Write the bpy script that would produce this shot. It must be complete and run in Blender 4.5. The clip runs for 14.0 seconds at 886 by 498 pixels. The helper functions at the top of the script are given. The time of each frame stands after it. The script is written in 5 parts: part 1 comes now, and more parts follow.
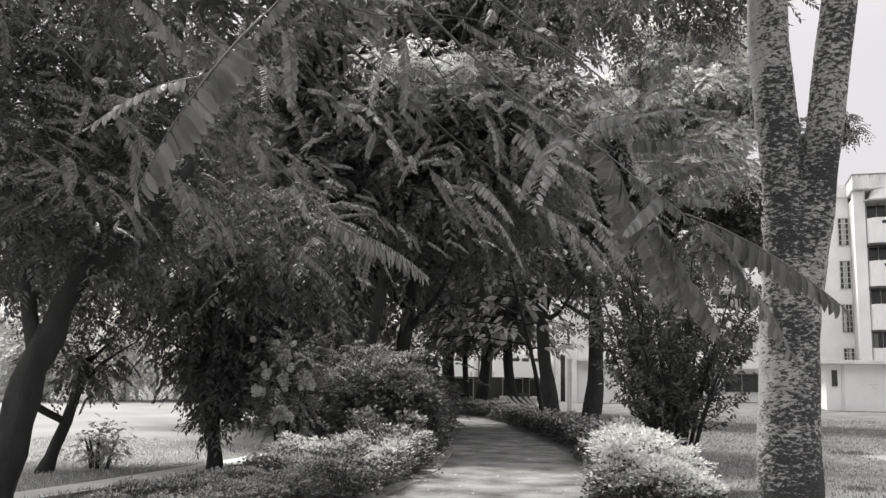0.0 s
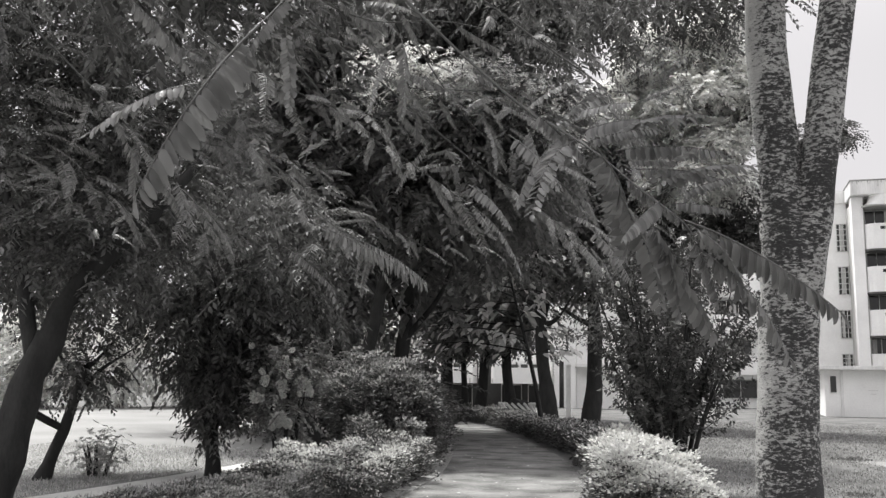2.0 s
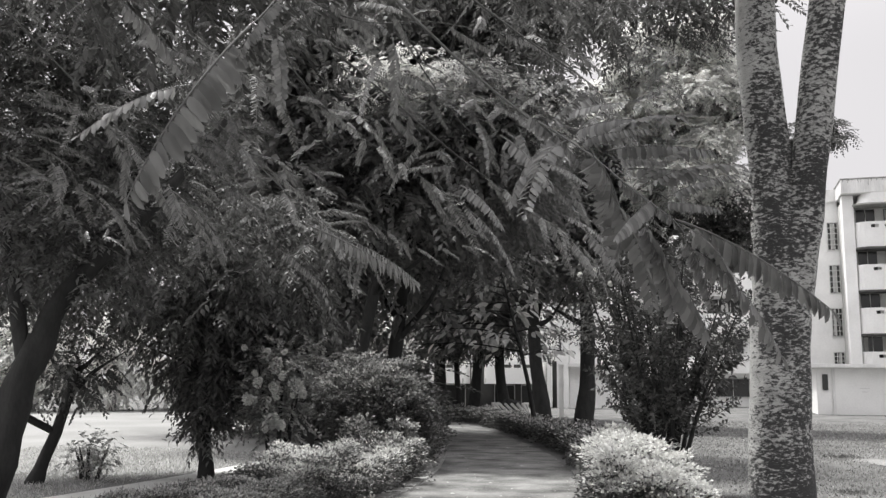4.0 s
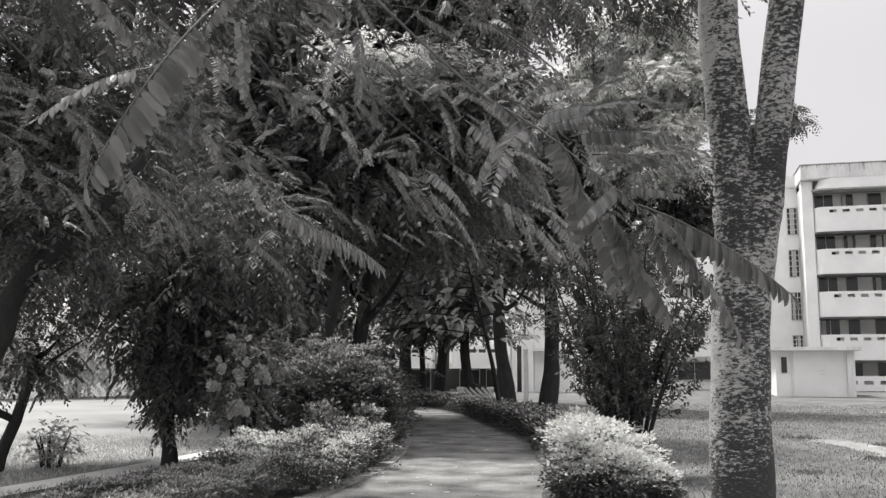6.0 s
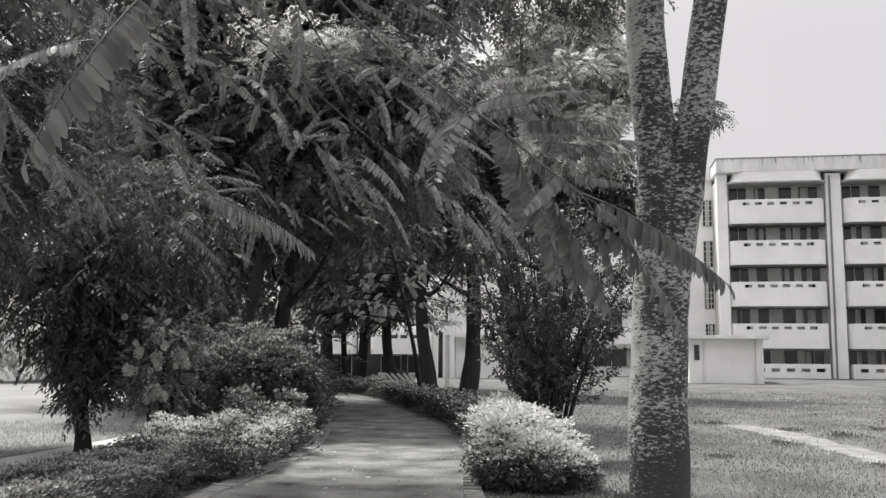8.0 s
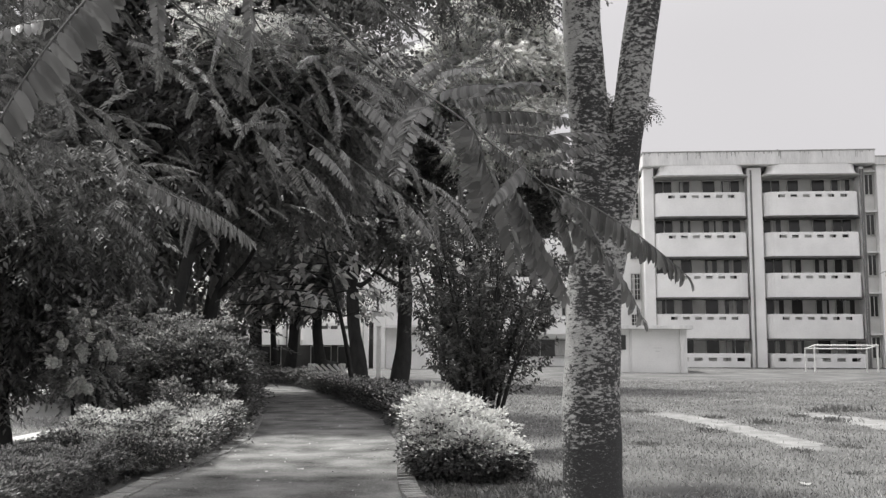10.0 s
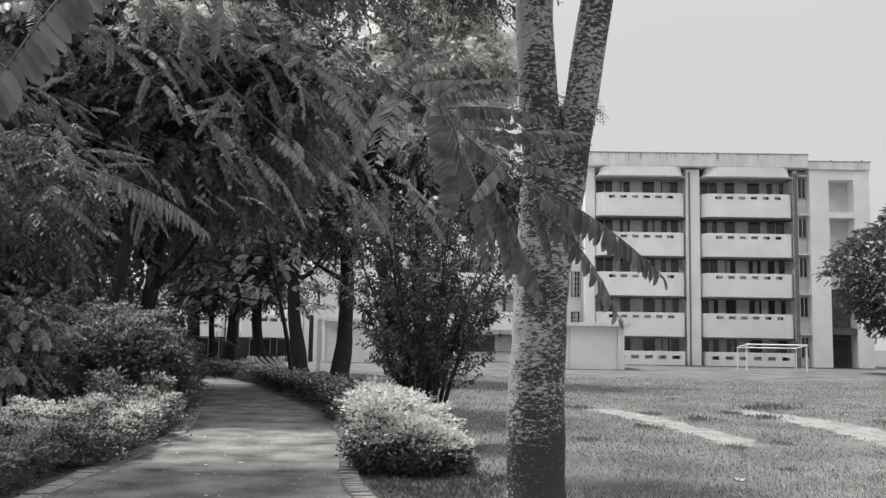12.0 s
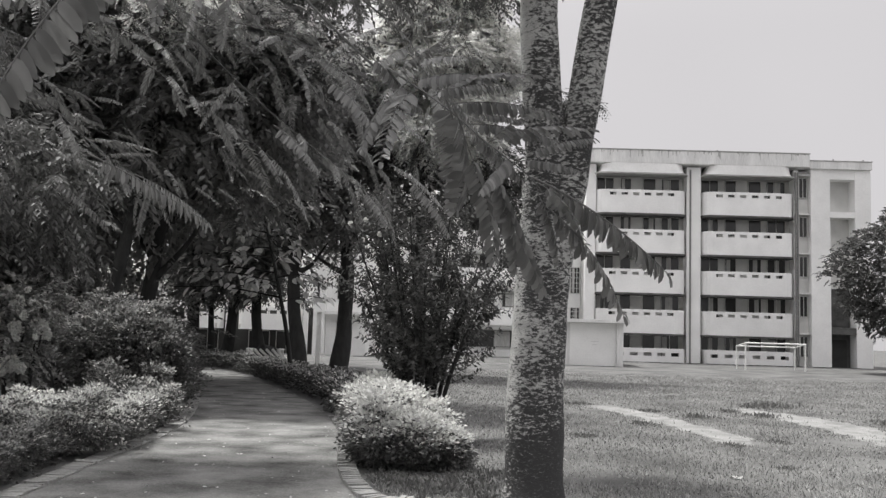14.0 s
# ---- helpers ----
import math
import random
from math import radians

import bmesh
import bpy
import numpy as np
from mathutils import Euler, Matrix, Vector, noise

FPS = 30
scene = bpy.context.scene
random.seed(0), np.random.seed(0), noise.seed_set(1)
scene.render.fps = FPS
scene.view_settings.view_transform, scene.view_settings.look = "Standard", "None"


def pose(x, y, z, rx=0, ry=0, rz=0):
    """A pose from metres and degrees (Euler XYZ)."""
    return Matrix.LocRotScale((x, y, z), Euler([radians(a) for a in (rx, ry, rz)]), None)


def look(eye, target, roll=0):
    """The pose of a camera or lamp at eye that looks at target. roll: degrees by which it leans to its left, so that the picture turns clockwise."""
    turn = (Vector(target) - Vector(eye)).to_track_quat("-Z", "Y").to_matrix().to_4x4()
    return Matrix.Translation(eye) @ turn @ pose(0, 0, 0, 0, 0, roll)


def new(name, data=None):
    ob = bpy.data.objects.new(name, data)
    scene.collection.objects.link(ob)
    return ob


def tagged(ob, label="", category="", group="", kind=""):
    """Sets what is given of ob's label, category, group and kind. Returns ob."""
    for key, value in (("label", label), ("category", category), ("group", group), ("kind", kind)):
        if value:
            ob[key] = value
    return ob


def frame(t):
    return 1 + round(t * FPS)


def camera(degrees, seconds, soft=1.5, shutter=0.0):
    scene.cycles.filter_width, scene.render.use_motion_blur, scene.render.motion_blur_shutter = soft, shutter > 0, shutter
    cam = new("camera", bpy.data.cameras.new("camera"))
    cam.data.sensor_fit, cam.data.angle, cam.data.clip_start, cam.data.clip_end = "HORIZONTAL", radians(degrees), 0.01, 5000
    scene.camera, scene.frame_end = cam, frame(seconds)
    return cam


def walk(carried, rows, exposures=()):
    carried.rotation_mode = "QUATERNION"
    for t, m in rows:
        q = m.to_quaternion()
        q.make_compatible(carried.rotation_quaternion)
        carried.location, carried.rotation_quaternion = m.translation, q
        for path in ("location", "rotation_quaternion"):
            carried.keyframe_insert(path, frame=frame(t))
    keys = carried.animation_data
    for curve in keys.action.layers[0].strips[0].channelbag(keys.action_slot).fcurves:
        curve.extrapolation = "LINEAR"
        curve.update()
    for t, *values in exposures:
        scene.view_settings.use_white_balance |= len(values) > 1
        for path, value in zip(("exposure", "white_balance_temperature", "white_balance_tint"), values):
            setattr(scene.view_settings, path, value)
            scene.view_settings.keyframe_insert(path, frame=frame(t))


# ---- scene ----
cam = camera(52.1, 14.0, soft=1.4)
PATH = [
    (0, (0.180, 0.000, 1.600), (-2.712, 9.468, 3.015), 0.87),
    (0.5, (0.180, 0.000, 1.600), (-2.695, 9.469, 3.042), 0.88),
    (1, (0.180, 0.000, 1.600), (-2.695, 9.463, 3.081), 0.74),
    (1.5, (0.180, 0.000, 1.600), (-2.698, 9.463, 3.073), 0.70),
    (2, (0.180, 0.000, 1.600), (-2.695, 9.462, 3.083), 0.81),
    (2.5, (0.180, 0.000, 1.600), (-2.654, 9.472, 3.097), 0.63),
    (5, (0.180, 0.000, 1.600), (-2.569, 9.504, 3.053), 0.24),
    (5.5, (0.180, 0.000, 1.600), (-2.381, 9.569, 2.970), -0.01),
    (6, (0.180, 0.000, 1.600), (-2.249, 9.609, 2.931), 0.05),
    (6.5, (0.180, 0.000, 1.600), (-2.135, 9.642, 2.890), 0.01),
    (7, (0.167, 0.000, 1.600), (-1.980, 9.683, 2.875), 0.11),
    (7.5, (0.155, 0.000, 1.600), (-1.781, 9.734, 2.825), 0.34),
    (8, (0.140, 0.000, 1.600), (-1.458, 9.801, 2.780), 0.38),
    (8.5, (0.125, 0.000, 1.600), (-1.215, 9.838, 2.791), 0.46),
    (11, (0.045, 0.000, 1.600), (-0.418, 9.936, 2.626), -0.01),
    (11.5, (0.028, 0.000, 1.600), (-0.236, 9.941, 2.651), 0.21),
    (12, (0.010, 0.000, 1.600), (-0.180, 9.945, 2.628), 0.97),
    (12.5, (0.007, 0.000, 1.600), (-0.125, 9.952, 2.569), 1.69),
    (13, (0.005, 0.000, 1.600), (-0.169, 9.952, 2.564), 1.87),
    (13.5, (0.003, 0.000, 1.600), (-0.184, 9.951, 2.574), 2.01),
    (14, (0.000, 0.000, 1.600), (-0.191, 9.951, 2.568), 1.73),
]
walk(cam, [(t, look(eye, target, roll)) for t, eye, target, roll in PATH],
     exposures=[(0.0, 0.38), (5.0, 0.37), (6.5, 0.33), (7.5, 0.28), (8.5, 0.25), (11.0, 0.17), (14.0, 0.12)])

# world, sun
world = bpy.data.worlds.new("world")
scene.world = world
world.use_nodes = True
wn, wl = world.node_tree.nodes, world.node_tree.links
SUN_EL, SUN_AZ = radians(70), radians(-55)      # azimuth clockwise from +y
sky = wn.new("ShaderNodeTexSky")
sky.sky_type, sky.sun_disc, sky.sun_elevation, sky.sun_rotation = "NISHITA", False, SUN_EL, SUN_AZ
sky.air_density, sky.dust_density = 1.0, 6.0
grey = wn.new("ShaderNodeRGBToBW")
wl.new(sky.outputs[0], grey.inputs[0])
cloud = wn.new("ShaderNodeTexNoise")
cloud.inputs["Scale"].default_value, cloud.inputs["Detail"].default_value = 1.6, 3
coord = wn.new("ShaderNodeTexCoord")
wl.new(coord.outputs["Generated"], cloud.inputs["Vector"])
veil = wn.new("ShaderNodeMapRange")
veil.inputs["To Min"].default_value, veil.inputs["To Max"].default_value = 6.2, 7.4
wl.new(cloud.outputs["Fac"], veil.inputs["Value"])
mixed = wn.new("ShaderNodeMix")
mixed.data_type = "FLOAT"
mixed.inputs["Factor"].default_value = 0.85
wl.new(grey.outputs[0], mixed.inputs["A"])
wl.new(veil.outputs[0], mixed.inputs["B"])
split = wn.new("ShaderNodeSeparateXYZ")
wl.new(coord.outputs["Generated"], split.inputs[0])
dome = wn.new("ShaderNodeMapRange")                # thin overcast: brighter towards the zenith
dome.interpolation_type = "SMOOTHSTEP"
dome.inputs["From Min"].default_value, dome.inputs["From Max"].default_value = 0.31, 0.85
dome.inputs["To Min"].default_value, dome.inputs["To Max"].default_value = 1.0, 2.4
wl.new(split.outputs["Z"], dome.inputs["Value"])
lit = wn.new("ShaderNodeMath")
lit.operation = "MULTIPLY"
wl.new(mixed.outputs[0], lit.inputs[0])
wl.new(dome.outputs[0], lit.inputs[1])
tint = wn.new("ShaderNodeVectorMath")
tint.operation = "MULTIPLY"
tint.inputs[1].default_value = (1.0, 0.975, 1.0)
wl.new(lit.outputs[0], tint.inputs[0])
wl.new(tint.outputs[0], wn["Background"].inputs["Color"])
wn["Background"].inputs["Strength"].default_value = 0.097

sun = new("sun", bpy.data.lights.new("sun", "SUN"))
sun.data.energy, sun.data.angle, sun.data.color = 5.0, radians(8), (1.0, 0.99, 0.97)
toward = Vector((math.sin(SUN_AZ) * math.cos(SUN_EL), math.cos(SUN_AZ) * math.cos(SUN_EL), math.sin(SUN_EL)))
sun.matrix_world = look(toward * 60, (0, 0, 0))


# materials
def material(name, base, rough=0.7, spread=0.25, scale=6.0, fine=60.0, bump=0.2, stretch=(1, 1, 1), island=0.0, through_light=0.0, spec=0.3, warm=0.97):
    """A matt grey surface that varies at two scales, with a bump; island varies it piece by piece."""
    m = bpy.data.materials.new(name)
    m.use_nodes = True
    n, l = m.node_tree.nodes, m.node_tree.links
    bsdf = n["Principled BSDF"]
    bsdf.inputs["Roughness"].default_value = rough
    bsdf.inputs["Specular IOR Level"].default_value = spec
    where = n.new("ShaderNodeTexCoord")
    grid = n.new("ShaderNodeMapping")
    grid.inputs["Scale"].default_value = stretch
    l.new(where.outputs["Object"], grid.inputs[0])
    big, small = n.new("ShaderNodeTexNoise"), n.new("ShaderNodeTexNoise")
    big.inputs["Scale"].default_value, small.inputs["Scale"].default_value = scale, fine
    big.inputs["Detail"].default_value, small.inputs["Detail"].default_value = 5, 3
    for tex in (big, small):
        l.new(grid.outputs[0], tex.inputs["Vector"])
    add = n.new("ShaderNodeMath")
    add.operation = "MULTIPLY_ADD"
    add.inputs[1].default_value = 0.5
    l.new(small.outputs["Fac"], add.inputs[0])
    l.new(big.outputs["Fac"], add.inputs[2])
    ranged = n.new("ShaderNodeMapRange")
    ranged.inputs["From Min"].default_value, ranged.inputs["From Max"].default_value = 0.45, 1.05
    ranged.inputs["To Min"].default_value, ranged.inputs["To Max"].default_value = base * (1 - spread), base * (1 + spread)
    l.new(add.outputs[0], ranged.inputs["Value"])
    value = ranged.outputs[0]
    if island:
        rnd = n.new("ShaderNodeNewGeometry")
        piece = n.new("ShaderNodeMapRange")
        piece.inputs["To Min"].default_value, piece.inputs["To Max"].default_value = 1 - island, 1 + island
        l.new(rnd.outputs["Random Per Island"], piece.inputs["Value"])
        mul = n.new("ShaderNodeMath")
        mul.operation = "MULTIPLY"
        l.new(value, mul.inputs[0])
        l.new(piece.outputs[0], mul.inputs[1])
        value = mul.outputs[0]
    colour = n.new("ShaderNodeCombineColor")
    cool = n.new("ShaderNodeMath")
    cool.operation = "MULTIPLY"
    cool.inputs[1].default_value = warm
    l.new(value, cool.inputs[0])
    l.new(value, colour.inputs[0])
    l.new(value, colour.inputs[1])
    l.new(cool.outputs[0], colour.inputs[2])
    l.new(colour.outputs[0], bsdf.inputs["Base Color"])
    if bump:
        bumped = n.new("ShaderNodeBump")
        bumped.inputs["Strength"].default_value, bumped.inputs["Distance"].default_value = bump, 0.02
        l.new(add.outputs[0], bumped.inputs["Height"])
        l.new(bumped.outputs[0], bsdf.inputs["Normal"])
    if through_light:
        thin, both = n.new("ShaderNodeBsdfTranslucent"), n.new("ShaderNodeMixShader")
        both.inputs[0].default_value = through_light
        l.new(colour.outputs[0], thin.inputs["Color"])
        l.new(bsdf.outputs[0], both.inputs[1])
        l.new(thin.outputs[0], both.inputs[2])
        l.new(both.outputs[0], n["Material Output"].inputs["Surface"])
    return m


def bark_patched(name, pale, dark, amount):
    """Pale smooth bark with dark crusts of lichen in short level bands, denser towards the foot."""
    m = material(name, pale, 0.85, 0.3, 6, 45, 0.5, (1, 1, 1.8))
    n, l = m.node_tree.nodes, m.node_tree.links
    where = n.new("ShaderNodeTexCoord")
    grid = n.new("ShaderNodeMapping")
    grid.inputs["Scale"].default_value = (1, 1, 2.2)
    l.new(where.outputs["Object"], grid.inputs[0])
    crust = n.new("ShaderNodeTexNoise")
    crust.inputs["Scale"].default_value, crust.inputs["Detail"].default_value, crust.inputs["Roughness"].default_value = 19.0, 10, 0.74
    l.new(grid.outputs[0], crust.inputs["Vector"])
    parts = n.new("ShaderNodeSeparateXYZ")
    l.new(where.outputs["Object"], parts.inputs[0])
    # the crust thickens below 1.2 m
    low_crust = n.new("ShaderNodeMapRange")
    low_crust.inputs["From Min"].default_value, low_crust.inputs["From Max"].default_value = 0.7, 1.2
    low_crust.inputs["To Min"].default_value, low_crust.inputs["To Max"].default_value = 0.17, 0.0
    l.new(parts.outputs["Z"], low_crust.inputs["Value"])
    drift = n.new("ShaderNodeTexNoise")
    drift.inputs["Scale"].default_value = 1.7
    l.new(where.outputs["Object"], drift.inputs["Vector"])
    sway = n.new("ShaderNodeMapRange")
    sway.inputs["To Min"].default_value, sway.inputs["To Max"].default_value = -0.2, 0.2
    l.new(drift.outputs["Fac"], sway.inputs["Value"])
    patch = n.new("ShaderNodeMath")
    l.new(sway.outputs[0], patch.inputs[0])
    l.new(low_crust.outputs[0], patch.inputs[1])
    flank = n.new("ShaderNodeMapRange")               # the crust thins towards -x
    flank.inputs["From Min"].default_value, flank.inputs["From Max"].default_value = -0.3, -0.1
    flank.inputs["To Min"].default_value, flank.inputs["To Max"].default_value = -0.13, 0.015
    l.new(parts.outputs["X"], flank.inputs["Value"])
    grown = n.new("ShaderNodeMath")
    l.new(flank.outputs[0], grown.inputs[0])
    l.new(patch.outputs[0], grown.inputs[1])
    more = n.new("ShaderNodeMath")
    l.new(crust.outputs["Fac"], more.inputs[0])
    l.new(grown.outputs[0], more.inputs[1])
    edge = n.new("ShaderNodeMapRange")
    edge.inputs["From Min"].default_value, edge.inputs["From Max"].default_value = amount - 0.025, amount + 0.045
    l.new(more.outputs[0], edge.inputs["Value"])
    bsdf = n["Principled BSDF"]
    old = bsdf.inputs["Base Color"].links[0].from_socket
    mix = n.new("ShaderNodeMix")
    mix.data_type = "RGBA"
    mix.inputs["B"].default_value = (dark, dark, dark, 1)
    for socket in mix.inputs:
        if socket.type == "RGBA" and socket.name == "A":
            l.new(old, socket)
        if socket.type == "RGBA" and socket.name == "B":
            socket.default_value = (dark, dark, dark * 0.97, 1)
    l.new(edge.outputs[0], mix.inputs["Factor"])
    speck = n.new("ShaderNodeTexNoise")               # the crust itself is flecked
    speck.inputs["Scale"].default_value, speck.inputs["Detail"].default_value, speck.inputs["Roughness"].default_value = 30.0, 6, 0.75
    l.new(grid.outputs[0], speck.inputs["Vector"])
    tone = n.new("ShaderNodeMapRange")
    tone.inputs["From Min"].default_value, tone.inputs["From Max"].default_value = 0.55, 0.8
    tone.inputs["To Min"].default_value, tone.inputs["To Max"].default_value = dark * 0.5, dark * 2.6
    l.new(speck.outputs["Fac"], tone.inputs["Value"])
    flecked = n.new("ShaderNodeCombineColor")
    for k in range(3):
        l.new(tone.outputs[0], flecked.inputs[k])
    for socket in mix.inputs:
        if socket.type == "RGBA" and socket.name == "B":
            l.new(flecked.outputs[0], socket)
    result = [s for s in mix.outputs if s.type == "RGBA"][0]
    l.new(result, bsdf.inputs["Base Color"])
    return m


GRASS_FIELD = material("field grass", 0.105, 0.9, 0.7, 0.6, 30, 0.9)
GRASS_LAWN = material("mown lawn", 0.22, 0.9, 0.25, 0.3, 20, 0.3)
BLADES = material("grass blades", 0.28, 0.7, 0.4, 0.5, 5, 0, island=0.65, through_light=0.35)
BLADES_PALE = material("pale grass blades", 0.5, 0.7, 0.2, 0.5, 5, 0, island=0.35, through_light=0.3)
ASPHALT = material("worn path", 0.165, 0.95, 0.85, 1.3, 55, 0.9, spec=0.03)
STRIP = material("worn sunken concrete", 0.2, 0.9, 0.5, 2.5, 30, 0.7)
BRICK = material("kerb brick", 0.3, 0.9, 0.4, 8, 60, 0.4)
KERB = material("pale worn brick", 0.28, 0.9, 0.45, 6, 50, 0.5)
PAVE = material("pale walk", 0.62, 0.9, 0.2, 1.2, 30, 0.2)
PORCH_SHADE = material("porch plaster in its shade tone", 0.09, 0.85, 0.3, 0.8, 15, 0.1)
# real stains, and also painted shade under balconies and in the tower recess
STAIN_SHADE = material("concrete dark with stain and shade", 0.1, 0.9, 0.5, 1.5, 12, 0.2)
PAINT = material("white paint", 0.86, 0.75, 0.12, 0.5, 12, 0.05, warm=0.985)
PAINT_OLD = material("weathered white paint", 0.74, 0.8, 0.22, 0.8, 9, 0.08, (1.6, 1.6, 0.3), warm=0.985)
# white paint toned down so that recesses look shaded
SHADE_PAINT = material("recess-shade plaster", 0.62, 0.8, 0.2, 0.8, 15, 0.1)
DARK_ROOM = material("dark interior", 0.05, 0.8, 0.3, 1, 10, 0)
STREAK_SHADE = material("grey of rain streaks and shaded lip", 0.38, 0.9, 0.3, 3, 30, 0)
PIPE = material("drain pipe", 0.22, 0.6, 0.2, 3, 30, 0.1)
METAL_WHITE = material("white metal", 0.75, 0.5, 0.1, 4, 40, 0.05)
GLASS = material("dark window glass", 0.04, 0.12, 0.2, 2, 20, 0, spec=0.5)
CURTAIN = material("pale curtain", 0.45, 0.9, 0.3, 4, 30, 0.1, (6, 6, 0.6))
BARK = material("dark bark", 0.035, 0.9, 0.4, 6, 40, 0.6, (1, 1, 0.4))
BARK_GREY = material("grey bark", 0.2, 0.9, 0.4, 6, 40, 0.6, (1, 1, 0.5))
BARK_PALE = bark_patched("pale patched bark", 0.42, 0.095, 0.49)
TWIG = material("twig", 0.1, 0.8, 0.3, 10, 60, 0.2)
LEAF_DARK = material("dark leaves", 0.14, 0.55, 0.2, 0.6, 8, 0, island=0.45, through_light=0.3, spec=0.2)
LEAF_WOOD = material("shaded woodland leaves", 0.18, 0.6, 0.2, 0.6, 8, 0, island=0.3, through_light=0.4, spec=0.2)
LEAF_MID = material("mid leaves", 0.17, 0.7, 0.2, 0.6, 8, 0, island=0.35, through_light=0.25, spec=0.12)
LEAF_FEATHER = material("feathery leaves", 0.78, 0.8, 0.15, 0.4, 8, 0, island=0.25, through_light=0.45, spec=0.1)
LEAF_SMALL = material("shade-toned shrub leaves", 0.13, 0.5, 0.2, 1.2, 9, 0, island=0.4, through_light=0.2, spec=0.4)
LEAF_VASE = material("dark crape leaves", 0.1, 0.6, 0.2, 1.2, 9, 0, island=0.4, through_light=0.2, spec=0.2)
LEAF_PALE = material("pale hedge leaves", 0.7, 0.7, 0.15, 1.2, 9, 0, island=0.25, through_light=0.25, spec=0.1)
LEAF_HEDGE = material("hedge leaves", 0.42, 0.7, 0.3, 1.2, 9, 0, island=0.5, through_light=0.2, spec=0.12)
LEAF_FROND = material("frond leaflets", 0.18, 0.4, 0.2, 3, 30, 0.1, island=0.35, through_light=0.4, spec=0.45)
# frond leaflets in a paler tone, with their light put into the colour
LEAF_LIT = material("fine leaflets in a lit tone", 0.22, 0.45, 0.2, 3, 30, 0, island=0.3, through_light=0.3, spec=0.4)
LEAF_BLOSSOM = material("grey shrub leaves", 0.3, 0.6, 0.2, 1.2, 9, 0, island=0.4, through_light=0.25, spec=0.2)
LEAF_BROAD = material("large grey-green leaves", 0.55, 0.6, 0.2, 1.2, 9, 0, island=0.4, through_light=0.2, spec=0.2)
LEAF_LIT_TOP = material("lit-top hedge leaves", 0.72, 0.7, 0.25, 1.2, 9, 0, island=0.35, through_light=0.25, spec=0.1)
PETAL = material("white petals", 0.75, 0.6, 0.1, 5, 30, 0, island=0.15, through_light=0.3)
PAPER = material("white litter", 0.34, 0.7, 0.1, 6, 30, 0.1)


# mesh helpers
def mesh_of(name, verts, faces, mat, smooth=False):
    verts, faces = np.asarray(verts, np.float32), np.asarray(faces, np.int32)
    me = bpy.data.meshes.new(name)
    me.vertices.add(len(verts))
    me.vertices.foreach_set("co", verts.ravel())
    me.loops.add(faces.size)
    me.loops.foreach_set("vertex_index", faces.ravel())
    me.polygons.add(len(faces))
    me.polygons.foreach_set("loop_start", np.arange(0, faces.size, faces.shape[1], dtype=np.int32))
    me.update(calc_edges=True)
    me.materials.append(mat)
    if smooth:
        me.polygons.foreach_set("use_smooth", np.ones(len(faces), bool))
    return me


def child(name, me, parent=None, label="", m=None):
    ob = new(name, me)
    if parent:
        ob.parent = parent
    if m is not None:
        ob.matrix_basis = m
    return tagged(ob, label) if label else ob


def part(name, bm, mat, parent, label=""):
    me = bpy.data.meshes.new(name)
    bmesh.ops.recalc_face_normals(bm, faces=bm.faces)
    bm.to_mesh(me)
    bm.free()
    me.materials.append(mat)
    return child(name, me, parent, label)


def thing(name, label, category, group="", at=(0, 0, 0), kind=""):
    ob = new(name)
    ob.location = at
    ob.empty_display_size = 0.2
    return tagged(ob, label, category, group, kind)


def add_box(bm, x0, y0, z0, x1, y1, z1, bevel=0.0):
    made = bmesh.ops.create_cube(bm, size=1)["verts"]
    for v in made:
        v.co = ((x0 + x1) / 2 + v.co.x * (x1 - x0), (y0 + y1) / 2 + v.co.y * (y1 - y0), (z0 + z1) / 2 + v.co.z * (z1 - z0))
    if bevel:
        bmesh.ops.bevel(bm, geom=list({e for v in made for e in v.link_edges}), offset=bevel, segments=2, affect="EDGES")
    return bm


def box(*args, bevel=0.0):
    return add_box(bmesh.new(), *args, bevel=bevel)


def spline(points, steps):
    """A smooth line through a few points."""
    p = np.array(points, float)
    q = np.vstack([2 * p[0] - p[1], p, 2 * p[-1] - p[-2]])
    out = []
    for i in range(len(p) - 1):
        a, b, c, d = q[i:i + 4]
        for s in np.linspace(0, 1, steps, endpoint=False):
            out.append(0.5 * (2 * b + (c - a) * s + (2 * a - 5 * b + 4 * c - d) * s * s + (3 * b - a - 3 * c + d) * s ** 3))
    return np.array(out + [p[-1]])


def tube_data(points, radii, sides=10, wobble=0.0, seed=0):
    p = np.array(points, float)
    r = np.interp(np.linspace(0, 1, len(p)), np.linspace(0, 1, len(radii)), radii)
    verts, faces = [], []
    tangent = np.gradient(p, axis=0)
    tangent /= np.linalg.norm(tangent, axis=1)[:, None]
    side = np.cross(tangent[0], (0.3, 1, 0.1))
    for i in range(len(p)):
        side = side - tangent[i] * (side @ tangent[i])
        side /= np.linalg.norm(side)
        other = np.cross(tangent[i], side)
        for k in range(sides):
            a = 2 * math.pi * k / sides
            w = 1 + wobble * noise.noise((math.cos(a) * 1.3 + seed, math.sin(a) * 1.3, i * 0.35))
            verts.append(p[i] + r[i] * w * (math.cos(a) * side + math.sin(a) * other))
    for i in range(len(p) - 1):
        for k in range(sides):
            j = (k + 1) % sides
            faces.append((i * sides + k, i * sides + j, (i + 1) * sides + j, (i + 1) * sides + k))
    return np.array(verts), np.array(faces)


